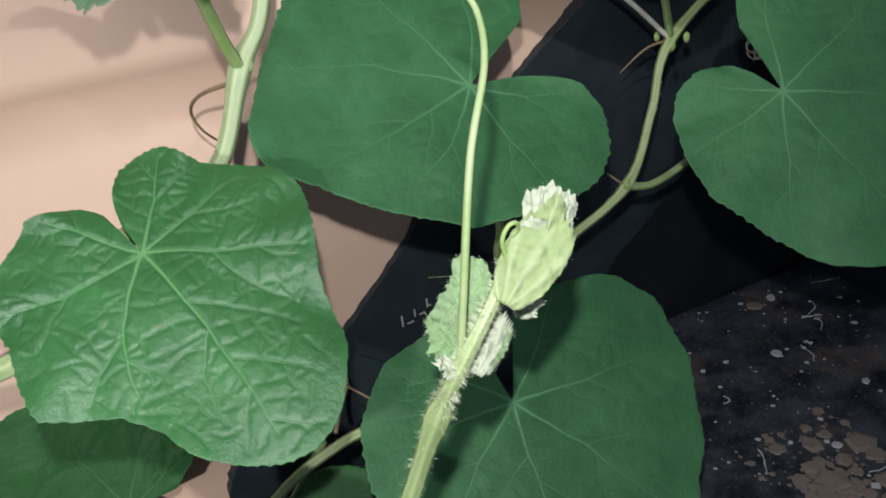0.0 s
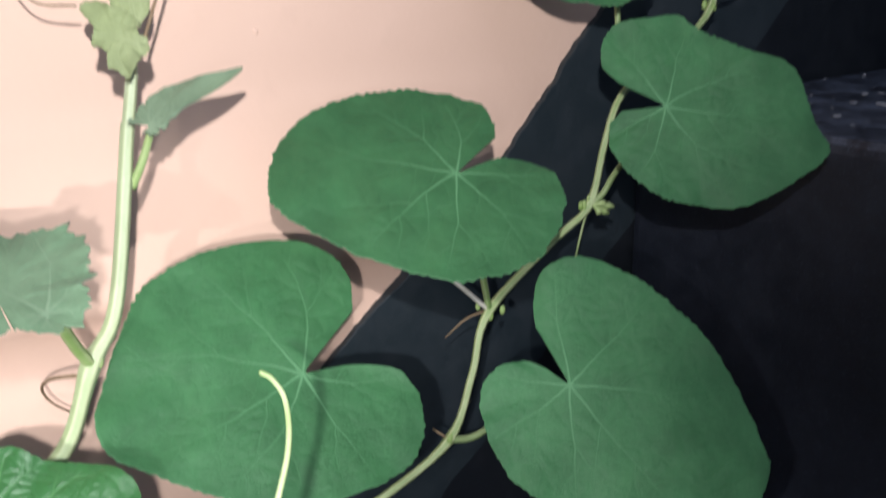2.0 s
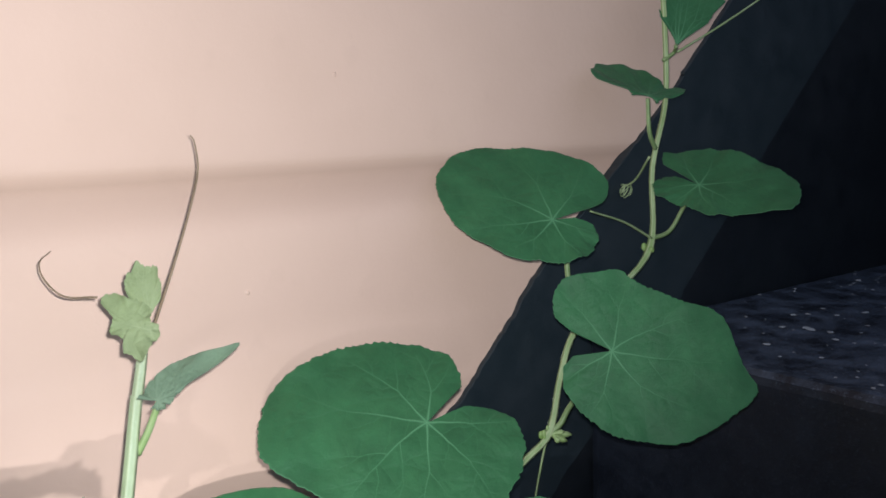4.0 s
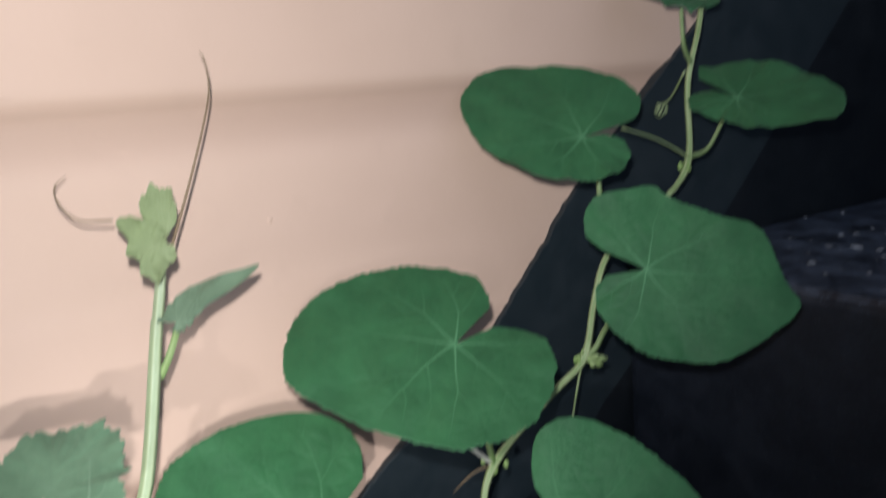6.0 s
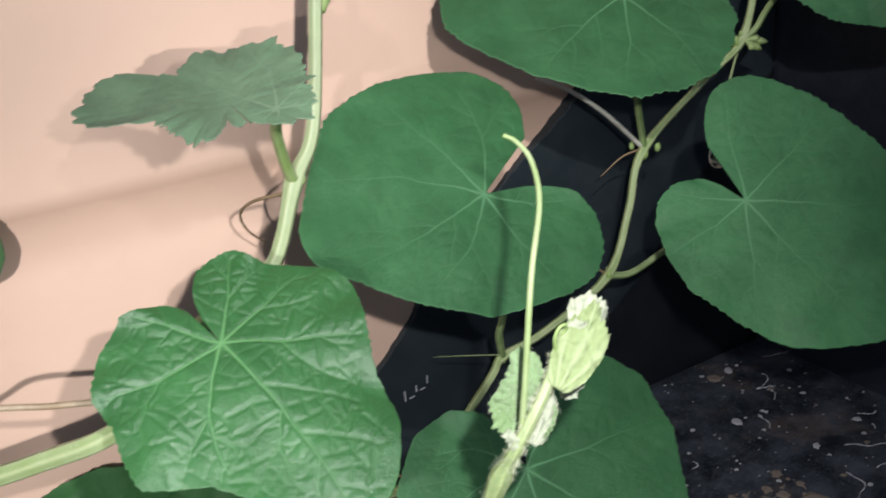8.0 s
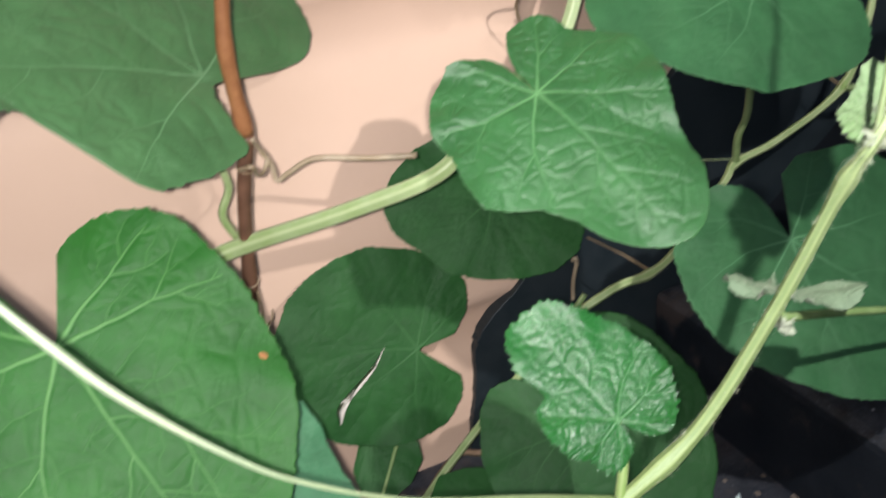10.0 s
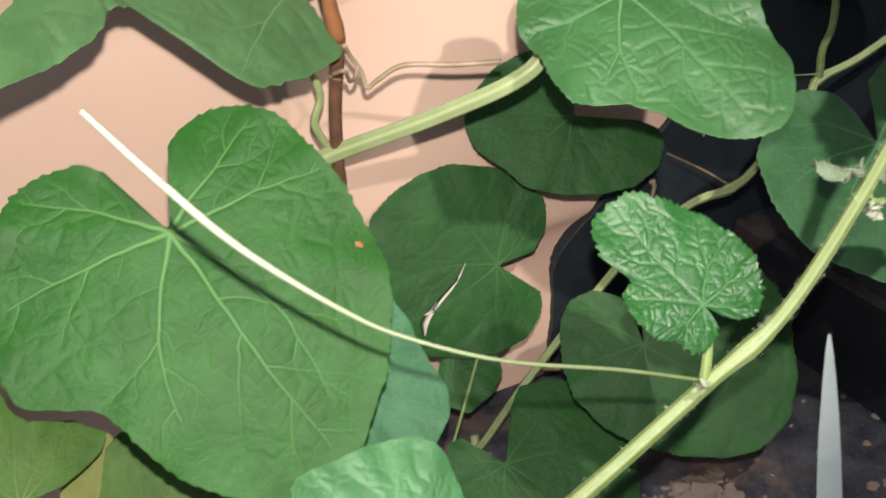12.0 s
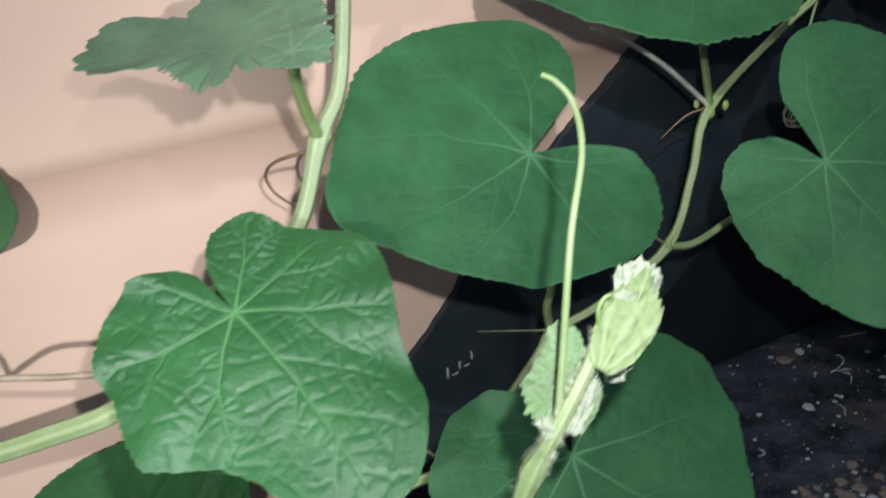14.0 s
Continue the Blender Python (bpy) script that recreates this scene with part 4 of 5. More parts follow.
for k, p in enumerate(((-0.0150, -0.0750, 0.1530), (0.0300, -0.0810, 0.1740), (0.0550, -0.0730, 0.2160), (0.1030, -0.0750, 0.2490), (0.1786, -0.0660, 0.3198))):
    node_bud(stair_vine, p, 0.0022, STEM_PALE, k + 1)
flower_buds(stair_vine, (0.1035, -0.0765, 0.2490), ((0.1128, -0.0785, 0.2470), (0.1105, -0.0780, 0.2446), (0.1085, -0.0785, 0.2492), (0.1060, -0.0780, 0.2452)), 61)
tendril(stair_vine, [(0.0550, -0.0730, 0.2160), (0.0387, -0.0700, 0.2322), (0.0258, -0.0660, 0.2423), (0.0160, -0.0600, 0.2479)], 0.0009, 0.0007, TENDRIL_WHITE, "straight whitish tendril", 1)
tendril(stair_vine, [(0.0550, -0.0730, 0.2160), (0.0473, -0.0700, 0.2140), (0.0397, -0.0660, 0.2068)], 0.0005, 0.0002, TENDRIL_DRY, "", 2)
tendril(stair_vine, [(0.0300, -0.0810, 0.1740), (0.0248, -0.0780, 0.1790)], 0.0005, 0.0003, TENDRIL_DRY, "", 3)
tendril(stair_vine, [(0.1030, -0.0750, 0.2490), (0.1017, -0.0730, 0.2405), (0.0993, -0.0700, 0.2198), (0.0993, -0.0660, 0.1976)], 0.0006, 0.0003, TENDRIL_PALE, "", 4)
tendril(stair_vine, [(0.1851, -0.0600, 0.3622), (0.1925, -0.0450, 0.3505), (0.1923, -0.0360, 0.3459)], 0.0006, 0.0004, TENDRIL_PALE, "", 5)
tendril(stair_vine, [(-0.0184, -0.0780, 0.1564), (-0.0275, -0.0700, 0.1558), (-0.0354, -0.0600, 0.1536)], 0.0002, 0.0001, TENDRIL_PALE, "", 11)
tendril(stair_vine, [(-0.0631, -0.0880, 0.1271), (-0.0702, -0.0800, 0.1332), (-0.0791, -0.0700, 0.1391)], 0.0005, 0.0003, TENDRIL_DRY, "", 9)
tendril(stair_vine, [(-0.0736, -0.0500, 0.1003), (-0.0682, -0.0420, 0.1036), (-0.0623, -0.0360, 0.1080)], 0.0008, 0.0009, TENDRIL_TAN, "withered flower stalk", 10)
node_bud(stair_vine, (-0.0623, -0.0360, 0.1080), 0.0014, TENDRIL_TAN, 15)
tendril(stair_vine, [(0.2026, -0.0620, 0.4114), (0.2271, -0.0680, 0.4239), (0.2529, -0.0740, 0.4383), (0.2751, -0.0800, 0.4529)], 0.0006, 0.0004, TENDRIL_PALE, "long straight tendril near the vine tip", 7)
tendril(stair_vine, [(-0.1635, -0.0700, 0.0793), (-0.1722, -0.0750, 0.0664), (-0.1826, -0.0800, 0.0500)], 0.0007, 0.0006, STEM_GREEN, "", 8)
tendril(stair_vine, [(0.1800, -0.0660, 0.3240), (0.1584, -0.0680, 0.3338), (0.1300, -0.0740, 0.3415)], 0.0006, 0.0004, TENDRIL_PALE, "", 6)
coil(stair_vine, (0.1923, -0.0360, 0.3459), (0.5, -0.2, -0.3), 3.5, 0.003, 0.0014, 0.0004, TENDRIL_PALE, 1)
coil(stair_vine, (0.0672, -0.0980, 0.2174), (0.6, 0.1, -0.5), 4, 0.004, 0.002, 0.0003, TENDRIL_WHITE, 2)

# the vine that comes past the twig and climbs the peach wall
wall_vine = thing("vine", (-0.2277, -0.0600, 0.1597), "vine with crinkled fresh green leaves and an upright shoot", "vine", "vines on the wall")
stem_of(wall_vine, [(-0.2277, -0.0600, 0.1597), (-0.2106, -0.0650, 0.1696), (-0.1984, -0.0700, 0.1740), (-0.1697, -0.0900, 0.1849), (-0.1483, -0.1080, 0.1974), (-0.1317, -0.1000, 0.2098), (-0.1122, -0.0920, 0.2127), (-0.0979, -0.0900, 0.2212), (-0.0880, -0.0870, 0.2410), (-0.0787, -0.0840, 0.2553), (-0.0670, -0.0730, 0.2980), (-0.0671, -0.0730, 0.2971), (-0.0640, -0.0720, 0.3104), (-0.0625, -0.0710, 0.3188)], 0.0029, 0.0014, STEM_TIP, 21, hair=1500, hair_len=0.0009, ribs=6, swell=((0.615, 0.0006, 0.02),))
b = leaf(wall_vine, (-0.1232, -0.1163, 0.2151), (0.307, -0.780, -0.545), (-0.127, -0.601, 0.789), 176, [12.8, 15.7, 18.3, 20.0, 22.4, 25.2, 25.6, 26.4, 27.5, 29.0, 29.8, 30.6, 31.9, 31.8, 31.4, 31.5, 33.0, 35.1, 36.9, 39.3, 37.6, 36.3, 35.5, 35.2, 36.9, 39.2, 45.0, 48.3, 51.7, 54.8, 56.1, 55.3, 53.1, 49.8, 47.4, 42.7, 38.9, 37.1, 36.2, 35.8, 35.8, 35.6, 35.8, 36.4, 35.1, 33.4, 30.9, 28.6, 26.9, 25.8, 25.0, 25.1, 25.5, 26.2, 25.4, 24.0, 23.0, 21.8, 18.0, 14.3, 8.4], LEAF_FRESH, "large crinkled glossy green leaf", 21, quilt=0.00034, rung=0.0048, wave=0.0009, teeth=0.012, vein_w=0.0004, rings=140, spokes=600, vein_up=-0.0002)
petiole(b, [(-0.1122, -0.0920, 0.2127), (-0.118, -0.105, 0.213), (-0.1235, -0.1165, 0.2155)], 0.002, 0.0018, STEM_PALE, 22)
b = leaf(wall_vine, (-0.2542, -0.0968, 0.2444), (0.675, -0.193, -0.712), (0.475, -0.624, 0.620), 179, [7.9, 7.9, 8.1, 8.3, 8.6, 9.1, 9.8, 10.7, 11.9, 13.5, 15.9, 19.6, 25.9, 38.7, 56.5, 44.2, 34.7, 28.6, 24.5, 21.1, 18.6, 16.3, 13.1, 11.0, 10.9, 11.1, 11.4, 11.8, 12.4, 13.2, 46.1, 50.8, 56.9, 63.7, 69.6, 64.5, 62.0, 60.3, 100.9, 109.4, 110.7, 107.6, 103.9, 89.9, 79.5, 69.7, 58.1, 42.8, 26.8, 20.1, 16.2, 13.7, 12.0, 10.8, 9.9, 9.2, 8.7, 8.3, 8.1, 7.9, 7.9], LEAF_BROAD, "broad green leaf crossed by the twig", 23, joint=(0.0432, 0.0416, -136), vein_up=-0.0002, quilt=0.0005, rung=0.008, wave=0.0009, teeth=0.03, tooth_n=46, vein_w=0.00045, rings=90, spokes=360)
petiole(b, [(-0.2010, -0.0640, 0.1735), (-0.2040, -0.0650, 0.1830), (-0.2005, -0.0660, 0.1920), (-0.2030, -0.0690, 0.2060), (-0.2040, -0.0720, 0.2200)], 0.0013, 0.0012, STEM_MID, 28)
b = leaf(wall_vine, (-0.2543, -0.1184, 0.1846), (0.125, -0.600, -0.790), (0.015, -0.795, 0.606), 158, [21.4, 27.5, 29.4, 31.9, 34.1, 36.2, 38.2, 38.7, 39.7, 40.5, 41.1, 42.1, 43.2, 44.4, 46.1, 47.6, 49.4, 51.3, 52.9, 50.8, 48.0, 46.3, 45.7, 47.7, 51.2, 55.0, 59.5, 63.0, 66.2, 70.4, 75.9, 76.5, 74.9, 71.4, 68.3, 65.7, 63.8, 61.5, 59.4, 57.6, 55.9, 54.0, 51.3, 49.1, 47.2, 45.8, 44.9, 43.8, 42.6, 41.9, 41.4, 41.4, 41.1, 39.9, 39.0, 36.8, 35.1, 32.9, 30.0, 26.5, 22.0], LEAF_VEINED, "large light green leaf with raised pale veins", 24, quilt=0.0003, rung=0.0075, wave=0.0008, vein_w=0.0005, rings=130, spokes=520, vein_up=-0.0002)
b = leaf(wall_vine, (-0.1092, -0.1080, 0.2716), (-0.052, 0.959, 0.277), (-0.210, -0.285, 0.935), 179, [13.7, 14.2, 16.9, 21.9, 22.6, 23.4, 23.0, 22.2, 21.4, 20.8, 20.2, 21.0, 20.7, 20.6, 20.8, 21.3, 22.3, 23.5, 24.8, 25.4, 26.0, 25.8, 24.9, 24.3, 23.9, 24.0, 24.6, 25.6, 25.8, 25.8, 23.8, 21.4, 20.0, 19.9, 26.2, 34.0, 36.6, 37.5, 37.4, 37.5, 35.5, 32, 26.5, 21.5, 18.6, 17.3, 16.6, 16.3, 16.3, 16.5, 16.8, 17, 17, 16.8, 16.6, 16, 15, 13.6, 12.9, 13.7, 13.7], LEAF_GREY, "ragged grey-green leaf held level, with a toothed edge", 25, joint=(-0.0125, -0.0075, 25), quilt=0.0003, wave=0.0006, teeth=0.09, tooth_n=26)
petiole(b, [(-0.0880, -0.0870, 0.2410), (-0.0918, -0.0930, 0.2487), (-0.0967, -0.1040, 0.2608), (-0.1005, -0.1125, 0.2685)], 0.0016, 0.0014, STEM_PALE, 25)
node_bud(wall_vine, (-0.0880, -0.0870, 0.2410), 0.0022, STEM_PALE, 9)
tendril(wall_vine, [(-0.0895, -0.0850, 0.2377), (-0.0956, -0.0700, 0.2324), (-0.0975, -0.0620, 0.2268), (-0.0951, -0.0580, 0.2199), (-0.0893, -0.0550, 0.2131)], 0.0006, 0.0003, TENDRIL_DRY, "thin brown tendril", 21)
tendril(wall_vine, [(-0.0734, -0.0650, 0.3313), (-0.0817, -0.0600, 0.3321), (-0.0857, -0.0550, 0.3371), (-0.0855, -0.0500, 0.3417), (-0.0816, -0.0480, 0.3446)], 0.00035, 0.00014, TENDRIL_DRY, "", 22)
tendril(wall_vine, [(-0.0594, -0.0720, 0.3211), (-0.0514, -0.0700, 0.3384), (-0.0442, -0.0680, 0.3553), (-0.0402, -0.0670, 0.3675), (-0.0402, -0.0660, 0.3764), (-0.0415, -0.0660, 0.3790)], 0.00045, 0.00016, TENDRIL_DRY, "long thin upright tendril", 23)
tendril(wall_vine, [(-0.1494, -0.0900, 0.1958), (-0.1624, -0.0850, 0.1968), (-0.1767, -0.0800, 0.1989), (-0.1843, -0.0770, 0.1956), (-0.1878, -0.0750, 0.1934), (-0.1886, -0.0750, 0.1984), (-0.1913, -0.0760, 0.2044), (-0.1934, -0.0800, 0.2090)], 0.0009, 0.0007, TENDRIL_TAN, "pale tendril that clasps the twig", 24)
tendril(wall_vine, [(-0.1989, -0.0840, 0.2027), (-0.1965, -0.0880, 0.2040), (-0.1942, -0.0820, 0.1990), (-0.1913, -0.0770, 0.1980), (-0.1895, -0.0750, 0.2009), (-0.1906, -0.0730, 0.2035)], 0.0007, 0.0006, TENDRIL_TAN, "", 25)
b = leaf(wall_vine, (-0.0632, -0.0822, 0.3009), (0.952, -0.162, 0.261), (-0.305, -0.610, 0.732), 150, [3.6, 3.4, 3.2, 3.1, 3.0, 2.9, 2.9, 2.9, 2.9, 2.9, 2.9, 3.0, 3.1, 3.2, 3.4, 3.5, 3.5, 3.4, 3.4, 3.5, 3.5, 3.6, 3.7, 3.9, 4.1, 4.4, 4.7, 5.1, 5.7, 6.5, 7.6, 9.2, 21.1, 31.7, 26.0, 22.5, 20.4, 18.8, 17.1, 15.1, 13.7, 12.4, 10.8, 9.6, 8.7, 8.0, 7.5, 7.1, 6.8, 6.4, 6.1, 5.9, 5.8, 5.7, 5.6, 5.6, 5.6, 5.6, 5.8, 5.9, 6.1], LEAF_PALE, "young grey-green leaf folded along its middle", 26, quilt=0.0004, rung=0.003, teeth=0.05, tooth_n=40, rings=50, spokes=220)
petiole(b, [(-0.0682, -0.0750, 0.2836), (-0.0653, -0.0780, 0.2909), (-0.0631, -0.0800, 0.2997)], 0.0012, 0.001, STEM_PALE, 26)
leaf(wall_vine, (-0.0607, -0.0727, 0.3253), (-0.016, 0.321, 0.947), (-0.302, -0.905, 0.302), 48, [5.4, 5.6, 5.9, 6.3, 6.6, 7.1, 7.5, 8.1, 8.8, 9.6, 9.9, 10.2, 10.5, 10.9, 11.3, 11.7, 12.4, 13.7, 15.2, 15.4, 15.3, 15.3, 15.2, 15.2, 15.2, 15.2, 15.2, 15.3, 15.7, 16.2, 16.6, 17.2, 17.3, 16.6, 15.9, 15.4, 14.9, 14.7, 14.5, 14.3, 14.2, 14.1, 13.9, 13.4, 12.9, 12.5, 12.1, 11.8, 11.4, 11.1, 10.9, 10.1, 9.4, 8.5, 7.0, 6.0, 5.3, 4.7, 4.2, 3.8, 3.5], LEAF_SHOOT, "tiny pale lobed leaf of the shoot tip", 30, quilt=0.0004, rung=0.003, teeth=0.07, tooth_n=16, name="tip_leaf", rings=40, spokes=160)
leaf(wall_vine, (-0.0673, -0.0757, 0.3238), (0.598, 0.251, 0.761), (-0.303, -0.808, 0.505), 179, [5.0, 6.9, 9.0, 8.9, 9.1, 10.4, 11.7, 12.3, 11.0, 10.1, 9.4, 8.8, 8.6, 8.8, 9.0, 9.3, 8.8, 8.4, 8.1, 8.0, 5.5, 5.7, 5.9, 6.2, 6.6, 7.2, 7.5, 7.4, 7.4, 7.4, 7.6, 7.8, 7.8, 7.8, 7.9, 8.1, 8.7, 9.7, 11.0, 11.6, 12.2, 13.0, 12.0, 10.9, 7.1, 5.8, 5.6, 5.4, 5.2, 5.4, 5.7, 6.0, 6.5, 6.7, 6.2, 5.8, 5.5, 5.2, 5.1, 5.0, 5.0], LEAF_SHOOT, "small pale leaf with spiky teeth at the shoot tip", 31, joint=(0.0005, -0.0056, 95), veins=3, quilt=0.0004, rung=0.003, teeth=0.06, tooth_n=24, name="tip_leaf", rings=40, spokes=200)

# the front vine with the pale fuzzy bud
front_vine = thing("vine", (-0.2028, -0.1850, 0.1077), "hairy pale green vine with a fuzzy bud", "vine", "vines on the wall")
stem_of(front_vine, [(-0.2028, -0.1850, 0.1077), (-0.1732, -0.1840, 0.1210), (-0.1457, -0.1832, 0.1349), (-0.1238, -0.1840, 0.1480), (-0.1054, -0.1870, 0.1765), (-0.0946, -0.1920, 0.2053), (-0.0918, -0.1954, 0.2148), (-0.0879, -0.1960, 0.2209), (-0.0834, -0.1950, 0.2258), (-0.0795, -0.1928, 0.2295)], 0.0021, 0.0009, STEM_FRONT, 41, hair=1500, hair_len=0.0014, ribs=6, swell=((0.286, 0.0006, 0.025), (0.571, 0.0007, 0.025)))
b = leaf(front_vine, (-0.1412, -0.1770, 0.1542), (-0.334, 0.759, 0.559), (-0.034, -0.602, 0.797), 169, [4.7, 6.3, 9.1, 10.2, 11.9, 13.1, 14.0, 15.2, 15.8, 16.3, 16.9, 17.2, 17.8, 18.5, 19.4, 20.3, 21.6, 22.1, 22.3, 22.8, 23.4, 24.4, 25.8, 27.3, 27.9, 28.7, 30.0, 33.4, 33.8, 34.3, 34.1, 34.2, 32.6, 29.1, 26.7, 18.3, 18.7, 19.4, 19.7, 19.8, 20.1, 19.0, 17.7, 16.6, 15.8, 14.7, 13.9, 13.3, 12.9, 12.8, 13.3, 13.9, 13.4, 12.5, 11.8, 10.7, 9.8, 9.1, 8.4, 7.3, 6.5], LEAF_SHINY, "small shiny puckered leaf", 41, quilt=0.0004, rung=0.0038, wave=0.0008, teeth=0.06, tooth_n=56, vein_w=0.0003, rings=110, spokes=460, vein_up=-0.0003)
petiole(b, [(-0.1457, -0.1832, 0.1349), (-0.1425, -0.1805, 0.145), (-0.1412, -0.1772, 0.1535)], 0.0013, 0.0011, STEM_PALE, 41)
b = leaf(front_vine, (-0.2301, -0.2135, 0.1520), (-0.934, -0.013, 0.356), (0.311, -0.518, 0.797), 154, [11.9, 13.8, 16.5, 17.8, 18.9, 20.2, 22.0, 22.4, 22.8, 23.4, 23.8, 23.3, 23.0, 22.8, 22.8, 22.5, 22.4, 22.5, 22.8, 23.2, 23.8, 24.6, 25.7, 25.1, 24.7, 24.3, 23.4, 22.6, 22.1, 21.3, 20.2, 19.3, 18.6, 18.1, 16.8, 15.2, 14.0, 13.1, 12.3, 11.8, 11.1, 10.2, 9.5, 9.0, 8.6, 8.3, 8.1, 8.0, 7.9, 7.9, 7.9, 8.1, 8.2, 8.3, 8.2, 8.2, 8.2, 8.3, 8.5, 8.8, 3.6], LEAF_SOFT, "soft pale green puckered leaf low down", 42, quilt=0.0004, rung=0.005, wave=0.0008, teeth=0.02, rings=80, spokes=360)
b = leaf(front_vine, (-0.2213, -0.1250, 0.1290), (0.678, -0.428, -0.597), (0.174, -0.696, 0.696), 134, [5.1, 5.5, 6.0, 6.6, 7.5, 8.6, 10.3, 12.4, 13.1, 13.9, 15.0, 16.3, 18.0, 19.1, 19.3, 19.7, 20.1, 20.7, 21.5, 22.0, 22.3, 22.8, 23.4, 24.2, 25.3, 26.5, 27.4, 28.6, 30.0, 30.7, 30.7, 30.9, 31.3, 31.2, 30.6, 30.2, 29.2, 27.7, 26.5, 25.6, 25.3, 25.1, 25.1, 25.2, 25.5, 26.0, 26.6, 26.9, 27.4, 28.1, 29.0, 27.8, 23.2, 20.0, 17.7, 14.3, 10.4, 8.2, 6.8, 5.8, 5.1], LEAF_BLUE, "bluish green leaf half hidden under another", 43, quilt=0.0002)
b = leaf(front_vine, (-0.3084, -0.1297, 0.1298), (-0.516, 0.469, 0.716), (0.394, -0.613, 0.685), 115, [10.3, 13.0, 17.6, 23.3, 25.4, 27.6, 26.7, 26.1, 25.6, 25.2, 25.0, 24.0, 23.2, 22.5, 22.0, 21.5, 21.2, 21.2, 22.4, 23.8, 25.6, 39.7, 38.9, 38.3, 36.2, 34.4, 32.9, 31.6, 30.4, 28.7, 27.3, 26.1, 25.1, 24.3, 23.7, 22.4, 20.5, 18.9, 17.6, 16.6, 15.7, 15.0, 14.0, 13.1, 12.3, 11.7, 11.2, 10.7, 10.4, 10.1, 9.9, 9.7, 8.7, 7.5, 6.7, 6.0, 5.5, 5.1, 4.7, 4.5, 4.2], LEAF_OLIVE, "green leaf with a torn edge low down", 44, quilt=0.0002, rung=0.009)
leaf(front_vine, (-0.2998, -0.1258, 0.1050), (0.369, 0.700, 0.612), (0.201, -0.703, 0.683), 81, [10.8, 10.8, 10.8, 10.8, 10.9, 11.0, 11.1, 11.3, 11.4, 11.6, 11.9, 12.2, 12.5, 12.9, 13.3, 13.8, 14.3, 14.9, 15.7, 16.5, 17.4, 18.5, 19.7, 21.2, 23.0, 25.2, 27.4, 28.5, 29.8, 31.3, 31.9, 29.2, 27.0, 25.1, 23.6, 22.7, 21.8, 21.1, 20.5, 19.9, 19.5, 18.9, 17.3, 16.0, 14.9, 14.0, 13.2, 12.5, 11.9, 11.4, 11.0, 10.6, 10.3, 10.0, 9.7, 9.5, 9.3, 9.1, 9.0, 8.8, 8.7], LEAF_DRY, "yellowing leaf under a green one", 46)
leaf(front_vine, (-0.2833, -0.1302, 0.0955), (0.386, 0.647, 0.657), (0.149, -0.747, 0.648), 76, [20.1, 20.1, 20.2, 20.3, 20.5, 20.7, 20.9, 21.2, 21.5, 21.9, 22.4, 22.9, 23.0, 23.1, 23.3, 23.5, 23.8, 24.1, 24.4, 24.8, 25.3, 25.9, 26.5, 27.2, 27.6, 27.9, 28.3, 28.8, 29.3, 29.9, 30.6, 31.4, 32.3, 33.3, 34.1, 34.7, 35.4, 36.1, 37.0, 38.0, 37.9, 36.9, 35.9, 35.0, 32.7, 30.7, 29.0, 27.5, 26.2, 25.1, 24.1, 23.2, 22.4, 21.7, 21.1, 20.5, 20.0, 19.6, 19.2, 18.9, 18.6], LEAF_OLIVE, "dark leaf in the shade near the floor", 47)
edge_on = leaf(front_vine, (-0.1037, -0.1858, 0.1803), (0.568, 0.798, -0.203), (0.205, 0.102, 0.973), 138, [2.6, 4.9, 6.4, 6.8, 7.2, 7.8, 8.5, 9.5, 10.7, 12.3, 14.3, 17.2, 19.3, 20.0, 20.4, 21.0, 17.2, 14.0, 12.0, 10.5, 9.4, 8.5, 7.7, 6.9, 6.3, 5.8, 5.5, 5.2, 4.9, 4.7, 4.6, 4.5, 4.8, 5.2, 5.8, 6.5, 7.5, 8.4, 9.1, 9.9, 11.0, 12.4, 12.8, 12.5, 12.3, 12.2, 12.2, 12.3, 11.8, 11.4, 11.1, 10.9, 8.6, 6.7, 6.1, 5.8, 5.6, 5.5, 5.4, 5.3, 5.3], LEAF_PALE, "young toothed leaf seen edge on", 45, quilt=0.0006, rung=0.003, wave=0.0014, teeth=0.1, tooth_n=34, rings=50, spokes=220)
node_bud(front_vine, (-0.1457, -0.1832, 0.1349), 0.0013, STEM_PALE, 11)
node_bud(front_vine, (-0.1054, -0.1870, 0.1765), 0.0013, STEM_PALE, 12)
tendril(front_vine, [(-0.0906, -0.1954, 0.2154), (-0.0878, -0.1940, 0.2276), (-0.0824, -0.1900, 0.2463), (-0.0755, -0.1840, 0.2572), (-0.0726, -0.1780, 0.2633), (-0.0731, -0.1740, 0.2665), (-0.0747, -0.1720, 0.2678)], 0.00068, 0.00048, TENDRIL_PALE, "long pale upright tendril with a hooked tip", 41)
tendril(front_vine, [(-0.1462, -0.1830, 0.1371), (-0.1705, -0.1870, 0.1528), (-0.1985, -0.1900, 0.1685), (-0.2179, -0.1880, 0.1809), (-0.2288, -0.1850, 0.1901), (-0.2423, -0.1800, 0.2048), (-0.2518, -0.1760, 0.2188), (-0.2607, -0.1726, 0.2339)], 0.0005, 0.0003, TENDRIL_FADE, "long whitish tendril that arches over a leaf", 42, swell=((0.8, 0.00045, 0.2),))
